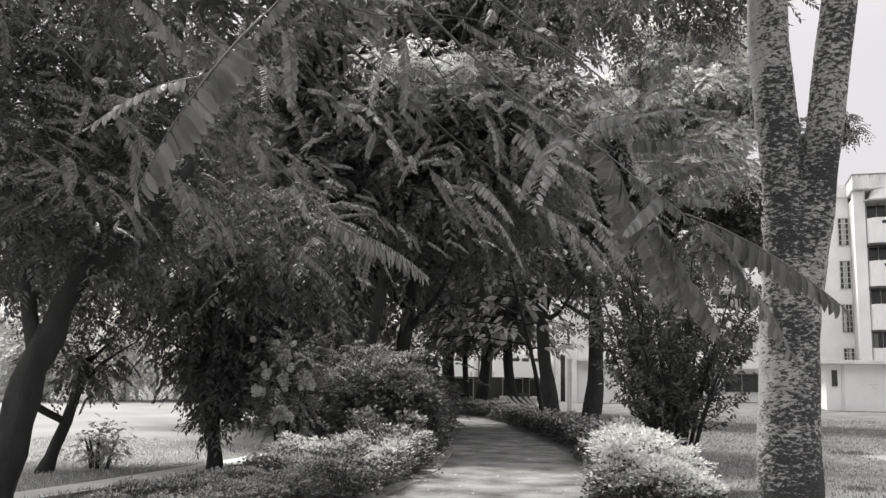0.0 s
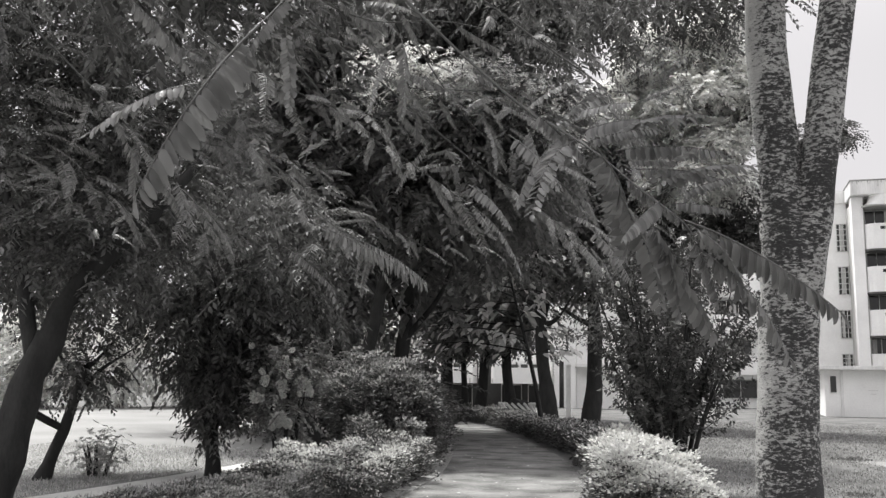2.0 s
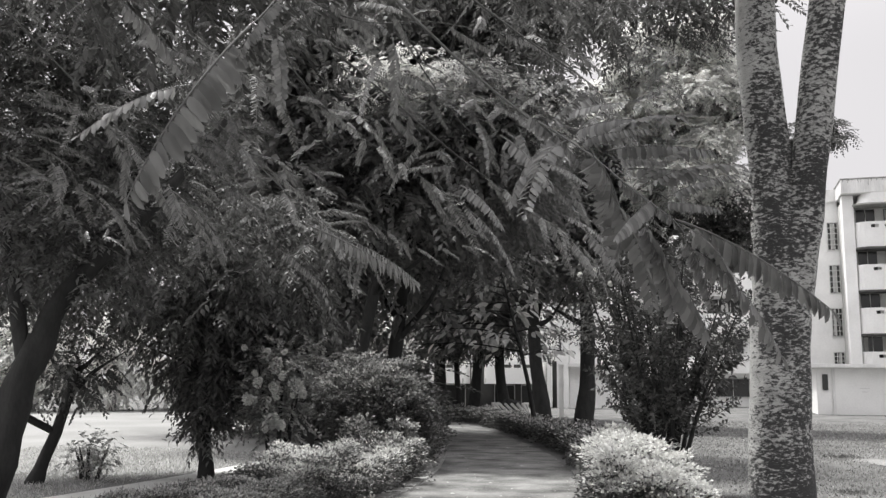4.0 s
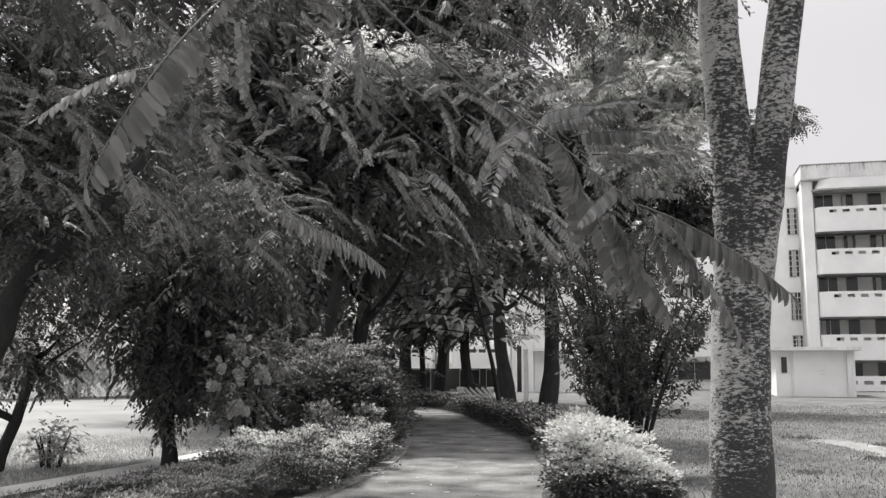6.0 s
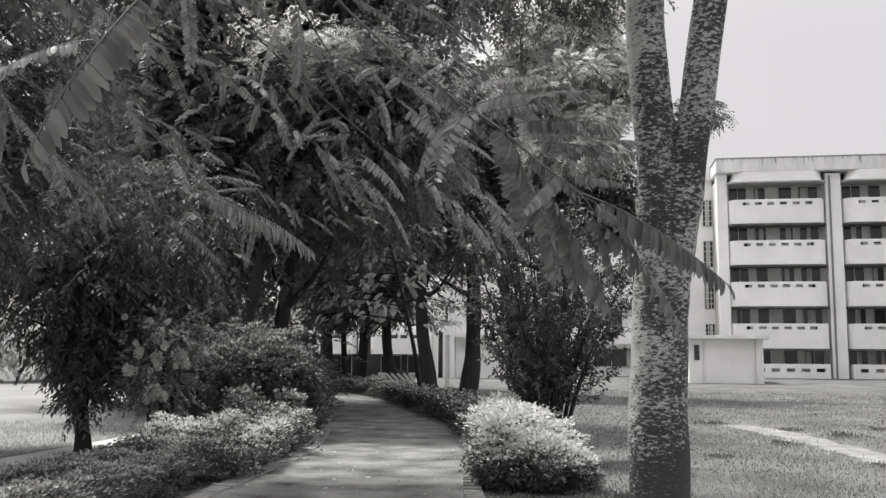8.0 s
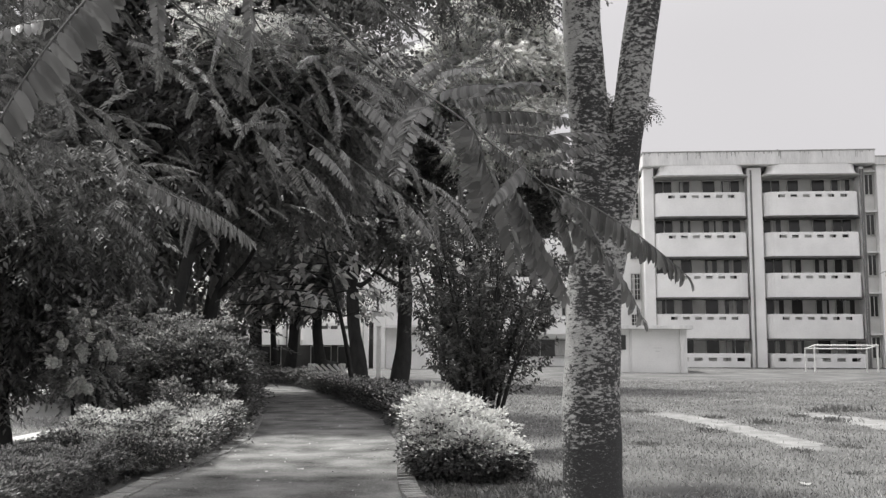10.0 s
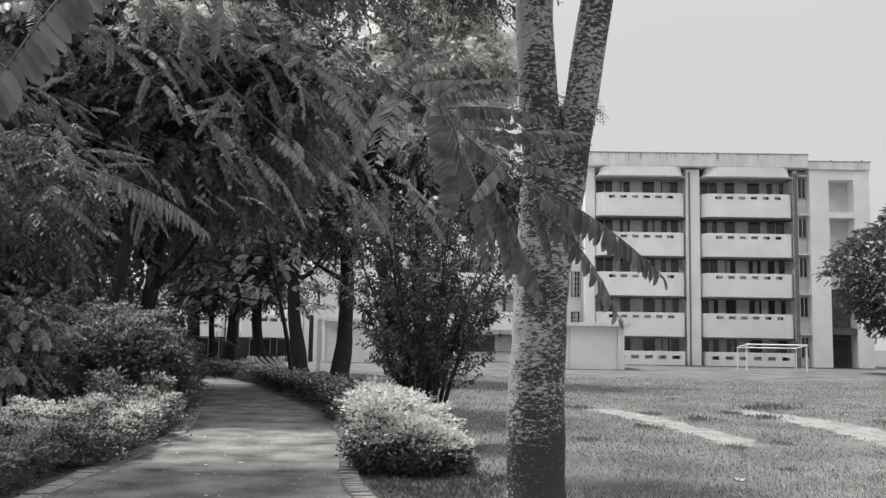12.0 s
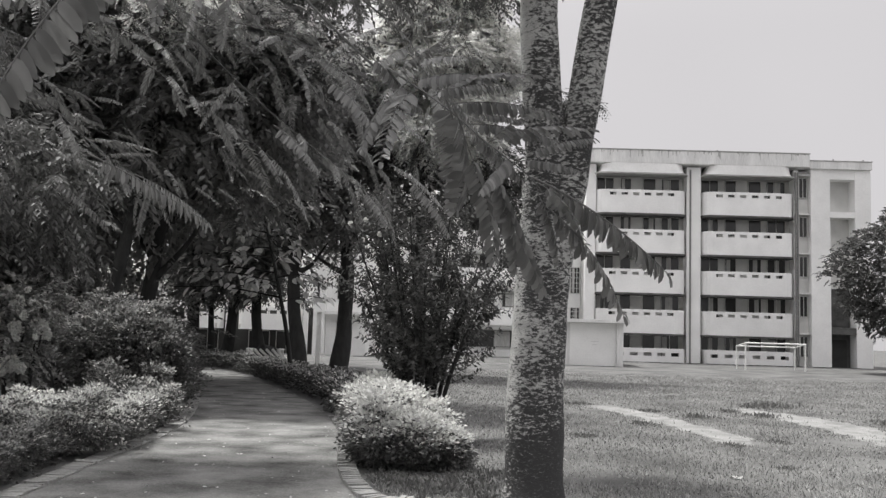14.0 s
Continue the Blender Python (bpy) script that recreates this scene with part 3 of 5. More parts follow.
def hall():
    h = thing("campus_hall", "white two-storey hall with a rounded balcony and dark porch", "building")
    part("wall", box(-34, 62, 3.3, -9.7, 72, 7.0), PAINT, h)
    # the porch's shade is put into this wall's colour
    part("wall", box(-34, 62.4, -0.4, -9.7, 72, 3.298), PORCH_SHADE, h, "porch wall, its shade put into the colour")
    part("pilaster", box(-9.68, 60.4, -0.4, -8.9, 72, 7.6, bevel=0.03), PAINT, h)
    part("wall", box(-8.88, 60.9, -0.4, -6.2, 72, 7.4), PAINT, h)
    part("ledge", box(-8.86, 60.2, 2.9, -6.4, 60.88, 3.1), PAINT_OLD, h)
    window_unit(h, -8.2, -7.4, 0.9, 2.5, 60.82, 2)
    window_unit(h, -8.2, -7.4, 3.9, 5.6, 60.82, 2)
    for x0, x1 in ((-14.8, -10.6), (-20.4, -16.0), (-26, -21.6)):
        line = parapet_mesh(x0, x1, 1.75, 3.25, 4)
        bmesh.ops.translate(line, verts=line.verts, vec=(0, 60.4 - FRONT, 0))
        bal = part("balcony", line, PAINT, h, "rounded white balcony front")
        part("floor_slab", box(x0 + 0.15, 60.6, 1.77, x1 - 0.15, 62.38, 2.1), SHADE_PAINT, bal)
        for a, c in ((0.1, 0.45), (0.55, 0.9)):
            window_unit(h, x0 + (x1 - x0) * a, x0 + (x1 - x0) * c, 0.0, 1.7, 62.3, 2)
    for x in (-15.4, -10.2, -21.0):
        part("column", box(x - 0.16, 60.5, -0.3, x + 0.16, 60.82, 7.0, bevel=0.03), PAINT, h)


hall()


def annex():
    a = thing("annex", "low white plastered store room with a flat slab roof", "shed")
    part("wall", box(5.9, 56.0, -0.4, 10.0, 60.5, 2.75, bevel=0.02), PAINT, a)
    part("roof", box(5.5, 55.45, 2.75, 10.45, 60.9, 2.97, bevel=0.02), PAINT_OLD, a, "flat overhanging roof slab")
    part("pier", box(9.72, 55.82, -0.4, 10.12, 55.996, 2.746), PAINT_OLD, a)
    part("pier", box(6.72, 55.9, -0.4, 6.86, 55.996, 2.746), PAINT_OLD, a)
    # dark strip added so that the wall stands out from the ground
    part("foot_strip", box(5.88, 55.86, -0.4, 9.7, 55.994, 0.14), STAIN_SHADE, a, "dark strip along the foot of the wall")
    for x, z, w in ((7.9, 1.75, 0.12), (8.15, 1.6, 0.5), (8.25, 1.4, 0.3)):
        part("mark", box(x, 55.985, z, x + w, 55.997, z + 0.04), PAINT_OLD, a, "faint painted mark")
    part("door", box(6.2, 55.94, 1.5, 6.5, 55.998, 2.4), GLASS, a, "small dark window opening")
    return a


annex()


def goal():
    g = thing("goal_frame", "white tubular football goal without a net", "goal", at=(0, 0, 0.15))
    y0, y1, h = 57.3, 58.8, 1.66
    for x in (18.0, 21.72):
        tubes("post", [([(x, y0, -0.2), (x, y0, h)], [0.05, 0.05])], METAL_WHITE, g, sides=8)
        tubes("back_post", [([(x - 0.1, y1, -0.2), (x - 0.1, y1, h - 0.2)], [0.04, 0.04])], METAL_WHITE, g, sides=8)
        tubes("side_bar", [([(x, y0, h), (x - 0.1, y1, h - 0.2)], [0.035, 0.035])], METAL_WHITE, g, sides=8)
    tubes("crossbar", [([(17.95, y0, h), (21.77, y0, h)], [0.05, 0.05])], METAL_WHITE, g, sides=8)
    tubes("back_bar", [([(17.9, y1, h - 0.2), (21.62, y1, h - 0.2)], [0.04, 0.04])], METAL_WHITE, g, sides=8)


goal()


# forked tree with pale patched bark
def forked_tree():
    t = thing("forked_tree", "tall forked tree with pale bark and dark lichen patches", "tree", at=(0.74, 8.4, 0))
    trunk = spline([(-0.02, -0.02, -0.15), (-0.02, 0, 0.3), (0.0, 0.02, 1.6), (0.06, 0, 2.5), (0.08, -0.04, 3.05)], 8)
    left = spline([(0.02, -0.02, 2.2), (0.02, -0.12, 3.2), (-0.07, -0.32, 4.4), (-0.15, -0.6, 5.6), (-0.6, -1.0, 8.5), (-1.2, -1.2, 11)], 8)
    right = spline([(0.13, -0.02, 2.3), (0.27, -0.15, 3.2), (0.43, -0.4, 4.4), (0.6, -0.6, 5.6), (1.1, -0.9, 8.5), (1.8, -0.8, 11)], 8)
    runs = [(trunk, [0.4, 0.3, 0.27, 0.265, 0.26, 0.255, 0.25, 0.25, 0.25]), (left, [0.19, 0.185, 0.175, 0.165, 0.155, 0.12, 0.08]), (right, [0.17, 0.16, 0.15, 0.145, 0.14, 0.1, 0.07])]
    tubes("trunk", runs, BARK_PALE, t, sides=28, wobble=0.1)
    tubes("limb", [(spline([(-0.5, -0.9, 8.0), (-1.2, 1.0, 8.6), (-1.6, 2.6, 7.6), (-1.5, 3.2, 6.6)], 6), [0.09, 0.06, 0.04, 0.015])], BARK, t, sides=8)
    stuff(crown("hanging_foliage", [(-1.6, 3.0, 6.8, 2.2, 1.2, 0.65, 170), (-0.6, 3.4, 6.5, 1.0, 0.8, 0.5, 60)], 40, 0.09, 0.035, LEAF_DARK, t, 84, droop=0.5, spread=0.25))
    # crown is out of view; its outer mass is added to block sky light
    stuff(crown("crown", [(-1.4, -1.5, 12, 2.6, 2.4, 1.6, 260), (2.0, -1.2, 11.6, 2.6, 2.2, 1.6, 300), (4.2, -1.6, 10.8, 2.4, 2.2, 1.2, 200)], 30, 0.16, 0.07, LEAF_WOOD, t, 91, spread=0.5))


forked_tree()


# hedges
def offset_line(edge, y0, y1, dist):
    p = spline(edge, 12)
    p = p[(p[:, 1] > y0) & (p[:, 1] < y1)]
    d = unit(np.gradient(p, axis=0))
    return p + np.stack([d[:, 1], -d[:, 0]], -1) * dist


def clumps(C, out, size, per, length, low, high, share, seed, parent):
    """Small flat clumps of leaves at C; leaves above share are paler, painting each clump's top as lit."""
    rng = np.random.default_rng(seed)
    n = len(C)
    big = size * (0.6 + 0.9 * rng.random((n, 1, 1)))
    ball = unit(rng.normal(size=(n, per, 3))) * (0.75 + 0.6 * rng.random((n, per, 1))) * np.array([1.3, 1.3, 0.6])
    P = C[:, None] + ball * big
    D = unit(out)[:, None] * 0.5 + unit(ball) * 0.8 + rng.normal(size=P.shape) * 0.25 + np.array([0, 0, 0.1])
    # pale leaves above, dark below: top light is put into the leaf colour
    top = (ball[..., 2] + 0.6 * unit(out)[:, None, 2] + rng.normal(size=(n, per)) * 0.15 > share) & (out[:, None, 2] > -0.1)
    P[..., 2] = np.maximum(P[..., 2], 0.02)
    for name, pick, mat, label in (("foliage", ~top, low, ""), ("lit_top_leaves", top, high, "paler leaves painting lit clump tops")):
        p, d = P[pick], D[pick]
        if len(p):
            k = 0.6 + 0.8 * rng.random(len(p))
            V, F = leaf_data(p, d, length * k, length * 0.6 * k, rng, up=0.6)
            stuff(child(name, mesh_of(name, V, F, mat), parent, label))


def hedge_surface(line, width, height, count, seed, bumpy):
    """Points over the top, flanks and ends of a clipped, lumpy row that follows line, and the way outwards."""
    rng = np.random.default_rng(seed)
    seg = np.r_[0, np.cumsum(np.linalg.norm(np.diff(line, axis=0), axis=1))]
    s = rng.random(count) * (seg[-1] + width) - width / 2
    x, y = np.interp(s, seg, line[:, 0]), np.interp(s, seg, line[:, 1])
    d = unit(np.gradient(line, axis=0))
    dx, dy = np.interp(s, seg, d[:, 0]), np.interp(s, seg, d[:, 1])
    over = np.clip(-s, 0, None) + np.clip(s - seg[-1], 0, None)         # past an end: a rounded cap
    way = np.where(s < 0, -1.0, 1.0)
    shrink = np.sqrt(np.clip(1 - (over / (width / 2)) ** 2, 0.02, 1))
    x, y = x + dx * way * over, y + dy * way * over
    ang = rng.random(count) * math.pi
    lump = np.array([1 + bumpy * (1.5 * noise.noise((a * 1.1, b * 1.1, c * 0.8)) + 2.0 * noise.noise((a * 3.0, b * 3.0, c * 2.0))) for a, b, c in zip(x, y, ang)])
    depth = (1 - 0.3 * rng.random(count) ** 2) * lump
    c, sn = np.cos(ang), np.sin(ang)
    u = np.sign(c) * np.abs(c) ** 0.45 * width / 2 * depth * shrink
    h = np.abs(sn) ** 0.45 * height * depth * (0.75 + 0.25 * shrink)
    C = np.stack([x + dy * u, y - dx * u, h], -1)
    return C, np.stack([dy * c + dx * way * (over > 0), -dx * c + dy * way * (over > 0), sn + 0.1], -1)


def hedge(label, line, width, height, count, length, low, high, share, seed, bumpy=0.12, size=0.06, per=46):
    h = thing("hedge", label, "hedge", "hedges along the path")
    runs = []
    rng = np.random.default_rng(seed + 50)
    for p in line[1:-1:2]:
        for _ in range(3):
            a = np.array([p[0] + rng.normal() * 0.12, p[1] + rng.normal() * 0.12, -0.02])
            runs.append(([a, a + [rng.normal() * 0.15, rng.normal() * 0.15, height * 0.75]], [0.015, 0.006]))
    stuff(tubes("twiggy_core", runs, TWIG, h, sides=5))
    C, out = hedge_surface(line, width, height, count, seed, bumpy)
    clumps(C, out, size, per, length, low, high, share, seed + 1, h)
    return h


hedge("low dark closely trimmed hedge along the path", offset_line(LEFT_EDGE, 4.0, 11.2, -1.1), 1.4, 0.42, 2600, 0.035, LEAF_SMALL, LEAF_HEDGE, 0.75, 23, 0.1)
hedge("clipped hedge along the path, lit tops put in as pale leaves", offset_line(LEFT_EDGE, 11.3, 15.4, -0.82), 1.15, 0.5, 1700, 0.042, LEAF_SMALL, LEAF_LIT_TOP, 0.56, 21, 0.42, 0.075)
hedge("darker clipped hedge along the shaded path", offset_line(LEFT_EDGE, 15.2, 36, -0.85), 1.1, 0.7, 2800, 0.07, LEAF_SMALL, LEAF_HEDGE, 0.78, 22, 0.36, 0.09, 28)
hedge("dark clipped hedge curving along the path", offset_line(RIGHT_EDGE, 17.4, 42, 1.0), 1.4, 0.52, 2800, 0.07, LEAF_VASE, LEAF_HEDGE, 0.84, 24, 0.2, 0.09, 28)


def on_humps(humps, count, seed):
    rng = np.random.default_rng(seed)
    Cs, Os = [], []
    for x, y, z, rx, ry, rz in humps:
        u = unit(rng.normal(size=(count, 3)))
        lump = np.array([1 + 0.4 * noise.noise((a * 2.4 + x, b * 2.4 + y, c * 2.4)) + 0.22 * noise.noise((a * 7 + x, b * 7 + y, c * 7)) for a, b, c in u])
        r = ((1 - 0.35 * rng.random(count) ** 2) * lump)[:, None]
        Cs.append(np.array([x, y, z]) + u * r * np.array([rx, ry, rz]))
        Os.append(u)
    return np.vstack(Cs), np.vstack(Os)


def humped(name, label, category, group, at, humps, count, size, per, length, low, high, share, seed):
    """A shrub or hedge end of several unequal humps on short stems."""
    at = np.array(at)
    h = thing(name, label, category, group, at=tuple(at))
    rng = np.random.default_rng(seed)
    local = [(x - at[0], y - at[1], *r) for x, y, *r in humps]
    runs = []
    for x, y, z, rx, ry, rz in local:
        for _ in range(4):
            a = np.array([x * 0.7 + rng.normal() * 0.1, y * 0.7 + rng.normal() * 0.1, -0.02])
            runs.append(([a, np.array([x, y, z + rz * 0.3]) + rng.normal(size=3) * [0.2, 0.2, 0.1]], [0.018, 0.006]))
    stuff(tubes("twiggy_core", runs, TWIG, h, sides=5))
    C, out = on_humps(local, count, seed + 2)
    keep = C[:, 2] > 0.03
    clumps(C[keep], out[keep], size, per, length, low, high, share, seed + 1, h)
    return h


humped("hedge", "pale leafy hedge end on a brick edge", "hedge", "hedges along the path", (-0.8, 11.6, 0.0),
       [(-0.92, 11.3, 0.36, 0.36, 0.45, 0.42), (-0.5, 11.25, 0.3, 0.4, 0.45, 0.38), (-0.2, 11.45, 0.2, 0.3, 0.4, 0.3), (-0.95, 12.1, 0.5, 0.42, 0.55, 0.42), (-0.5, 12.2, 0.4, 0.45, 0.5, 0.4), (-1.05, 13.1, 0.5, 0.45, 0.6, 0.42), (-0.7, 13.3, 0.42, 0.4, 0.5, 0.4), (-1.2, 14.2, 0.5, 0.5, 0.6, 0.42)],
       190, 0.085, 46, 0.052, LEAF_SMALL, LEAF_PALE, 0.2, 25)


# shrubs
def shrub(name, label, base, blobs, per, length, width, mat, seed, stems=7, spread=0.3, droop=0.1, group="", shell=0.35, up=0.5):
    s = thing(name, label, "shrub", group, (base[0], base[1], 0))
    rng = np.random.default_rng(seed)
    top = max(b[2] + b[5] * 0.6 for b in blobs)
    wide = max(b[3] for b in blobs)
    for i in range(stems):
        a = 2 * math.pi * (i + rng.random()) / stems
        foot = np.array([math.cos(a) * 0.12, math.sin(a) * 0.12, -0.05])
        end = np.array([math.cos(a) * wide * 0.7, math.sin(a) * wide * 0.7, top * (0.7 + 0.3 * rng.random())])
        tubes("stem", [(spline([foot, foot * 0.5 + end * 0.5 + [0, 0, top * 0.12], end], 5), [0.035, 0.022, 0.008])], BARK, s, sides=6)
    stuff(crown("foliage", [(b[0] - base[0], b[1] - base[1], *b[2:]) for b in blobs], per, length, width, mat, s, seed, droop, up, shell, spread))
    return s


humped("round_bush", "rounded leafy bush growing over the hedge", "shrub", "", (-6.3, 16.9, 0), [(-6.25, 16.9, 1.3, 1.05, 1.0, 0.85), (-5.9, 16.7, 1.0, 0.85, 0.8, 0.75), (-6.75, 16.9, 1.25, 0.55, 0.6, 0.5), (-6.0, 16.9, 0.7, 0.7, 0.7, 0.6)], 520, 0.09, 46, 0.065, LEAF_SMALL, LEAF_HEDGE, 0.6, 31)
# dark filler added to close bright gaps under the trees
for i, (x, y, r) in enumerate(((-16.2, 47.5, 1.6), (-18.6, 46, 1.8), (-21, 45, 1.7), (-10.6, 23.6, 1.7), (-9.9, 28.5, 1.6), (-12.4, 26.5, 1.9))):
    shrub("understorey_shrub", "dark filler shrub under the trees", (x, y), [(x, y, r * 0.8, r, r, r, 160)], 24, 0.2, 0.1, LEAF_WOOD, 120 + i, spread=0.3, group="shrubs under the trees")
shrub("lawn_shrub", "thin pale shrub at the edge of the lawn", (-9.9, 13.3), [(-9.9, 13.3, 0.42, 0.42, 0.38, 0.36, 110)], 36, 0.032, 0.022, LEAF_HEDGE, 33, stems=5, spread=0.12)


def flower_head(parent, at, seed, size=0.12):
    rng = np.random.default_rng(seed)
    u = unit(rng.normal(size=(260, 3)))
    lobes = unit(rng.normal(size=(7, 3))) * 0.45
    P = np.array(at) + (u * 0.45 * rng.random((260, 1)) ** 0.3 + lobes[rng.integers(7, size=260)]) * size * np.array([0.9, 0.9, 1.0])
    V, F = leaf_data(P, u + rng.normal(size=(260, 3)) * 0.3, size * 0.34, size * 0.3, rng, up=0.3)
    return stuff(child("flower_head", mesh_of("flower_head", V, F, PETAL), parent, "cluster of white blossoms"))


def vase_shrub():
    """Many upright stems that spread towards the top, leafy along their upper two thirds."""
    base = np.array([-0.6, 14.3, 0.0])
    s = thing("multistem_shrub", "dark many-stemmed shrub with small leaves and pale flower heads", "shrub", at=tuple(base))
    rng = np.random.default_rng(32)
    Ps, Ds, shoots = [], [], []
    for i in range(24):
        a = 2 * math.pi * rng.random()
        r = 1.2 * math.sqrt(rng.random())
        foot = np.array([math.cos(a) * r * 0.15 + 0.06, math.sin(a) * 0.14, -0.05])
        end = np.array([math.cos(a) * r * 1.15, math.sin(a) * r * 0.8, 2.9 + 1.1 * rng.random() - 0.6 * r])
        line = spline([foot, foot * 0.62 + end * 0.38 + [0, 0, 0.3], end], 8)
        tubes("stem", [(line, [0.05, 0.032, 0.018, 0.008])], BARK, s, sides=7)
        for _ in range(22):                       # leafy side shoots, steep and straight
            k = 0.3 + 0.7 * rng.random() ** 0.85
            p = line[min(int(k * len(line)), len(line) - 1)]
            d = unit(np.array([math.cos(a) * 0.35 + rng.normal() * 0.45, math.sin(a) * 0.3 + rng.normal() * 0.4, 0.2 + 0.7 * rng.random()]))
            run = 0.3 + 0.5 * rng.random()
            shoots.append(([p, p + d * run], [0.006, 0.002]))
            side = unit(np.cross(d, rng.normal(size=3)))
            step = np.linspace(0.1, 1, 26)[:, None]
            turn = np.where(np.arange(26) % 2, 1.0, -1.0)[:, None]
            Ps.append(p + d * run * step + rng.normal(size=(26, 3)) * 0.012)
            Ds.append(d * 0.5 + side * turn + np.cross(d, side) * rng.normal(size=(26, 1)) * 0.7 + rng.normal(size=(26, 3)) * 0.15)
    stuff(tubes("twiggy_core", shoots, BARK, s, sides=4))
    P, D = np.vstack(Ps), np.vstack(Ds)
    V, F = leaf_data(P, D, 0.07 + 0.045 * rng.random(len(P)), 0.04, rng, up=0.4)
    stuff(child("foliage", mesh_of("foliage", V, F, LEAF_VASE), s))
    for i, at in enumerate(((-1.1, -0.5, 3.3), (-0.86, -0.5, 3.36), (-0.65, -0.45, 3.15), (-0.9, -0.45, 3.05), (-0.2, -0.3, 3.4))):
        flower_head(s, at, 300 + i, 0.045)
    return s


vase_shrub()


# trees
def tree(name, label, base, top, radius, limbs, reach, blobs, per, length, width, leaf, bark, seed, droop=0.3, spread=0.5, up=0.6, shell=0.4, group="", floor=None, runs=None):
    t = thing(name, label, "tree", group, (base[0], base[1], 0))
    rng = np.random.default_rng(seed)
    o = np.array([base[0], base[1], 0.0])
    made = forked(np.array([base[0], base[1], -0.1]) - o, np.array(top) - o, radius, limbs, reach, rng)
    if runs:
        made = [(spline(np.array(p) - o, 6), r) for p, r in runs]
    tubes("trunk", made[:1], bark, t, wobble=0.3, sides=16)
    for run in made[1:]:
        tubes("limb", [run], bark, t, wobble=0.1, sides=8)
    stuff(crown("crown", [(b[0] - base[0], b[1] - base[1], *b[2:]) for b in blobs], per, length, width, leaf, t, seed + 1, droop, up, shell, spread, floor=floor))
    return t


tree("drooping_tree", "small dark tree with drooping narrow leaves on a short trunk", (-8.1, 14.0), (-8.2, 14.2, 2.6), 0.1, 8, 1.2,
     [(-8.15, 14.1, 1.0, 0.22, 0.22, 0.25, 22), (-8.2, 14.2, 1.45, 0.5, 0.45, 0.3, 60), (-8.25, 14.3, 1.95, 0.9, 0.8, 0.4, 130), (-8.4, 14.3, 2.8, 1.45, 1.2, 0.8, 260), (-9.1, 14.5, 4.0, 1.5, 1.3, 1.2, 220), (-7.3, 14.6, 3.8, 1.5, 1.2, 1.4, 240), (-7.4, 14.8, 2.7, 0.9, 0.6, 0.7, 110)], 30, 0.13, 0.05, LEAF_DARK, BARK, 41, droop=1.1, spread=0.16)
blossom = shrub("flowering_shrub", "leafy shrub with rounded heads of white blossom", (-6.85, 14.1), [(-6.85, 13.95, 1.3, 0.5, 0.4, 0.55, 90), (-6.6, 14.0, 2.0, 0.6, 0.5, 0.3, 60)], 34, 0.075, 0.04, LEAF_BLOSSOM, 44, spread=0.16)
for i, at in enumerate(((-0.05, -0.64, 1.62), (0.2, -0.51, 1.55), (0.48, -0.37, 1.55), (0.59, -0.32, 1.46), (-0.17, -0.70, 1.36), (0.16, -0.54, 0.99), (0.29, -0.48, 0.94), (0.19, -0.52, 1.92))):
    flower_head(blossom, at, 330 + i, 0.1 + 0.035 * (i % 3))
rng_b = np.random.default_rng(351)
for i in range(16):
    flower_head(blossom, (-0.35 + 0.9 * rng_b.random(), -0.55 - 0.15 * rng_b.random(), 0.8 + 1.4 * rng_b.random()), 352 + i, 0.05 + 0.03 * rng_b.random())
# crown masses above z 8 are unseen, added to cast shade below
tree("shade_tree", "large dark spreading tree with a leaning trunk", (-7.25, 8.0), (-6.9, 8.6, 2.6), 0.24, 7, 2.6,
     [(-9.2, 10, 4.6, 2.4, 2.0, 1.7, 420), (-7.9, 10.8, 5.0, 1.7, 1.7, 1.6, 360), (-10.5, 12.5, 4.4, 2.4, 2.2, 1.7, 300), (-7.3, 9.0, 3.3, 1.2, 1.0, 0.8, 150), (-9.2, 11, 6.6, 2.4, 2.0, 1.6, 170), (-12.2, 13, 6.2, 2.4, 2.2, 2.0, 150), (-9.4, 8.4, 8.4, 2.0, 2.4, 1.2, 160), (-5.3, 11.9, 8.8, 2.4, 1.8, 0.9, 340), (-7.7, 9.3, 6.3, 1.7, 1.4, 0.8, 200)], 48, 0.1, 0.038, LEAF_DARK, BARK, 42, droop=0.6, floor=2.2, spread=0.36,
     runs=[([(-7.3, 8.0, -0.1), (-7.2, 8.15, 0.6), (-7.12, 8.35, 1.5), (-7.0, 8.5, 2.1)], [0.25, 0.19, 0.17, 0.15]), ([(-7.08, 8.4, 1.7), (-7.25, 8.4, 2.3), (-7.9, 8.8, 3.4), (-9, 9.6, 4.6)], [0.1, 0.08, 0.04]),
           ([(-7.02, 8.48, 1.9), (-6.8, 8.6, 2.6), (-6.2, 9.4, 3.8), (-5.8, 10.2, 5)], [0.15, 0.12, 0.08, 0.04]), ([(-6.85, 8.6, 2.5), (-6.95, 9.6, 3.6), (-7.2, 10.4, 4.6)], [0.12, 0.08, 0.04])])
tree("small_tree", "small dark tree with a crooked trunk", (-10.3, 12.4), (-9.7, 12.6, 1.8), 0.1, 6, 1.0,
     [(-9.8, 12.6, 1.75, 0.6, 0.6, 0.5, 60), (-10.2, 12.7, 2.9, 1.2, 1.1, 0.9, 120)], 26, 0.09, 0.045, LEAF_DARK, BARK, 43, droop=0.8, spread=0.2)

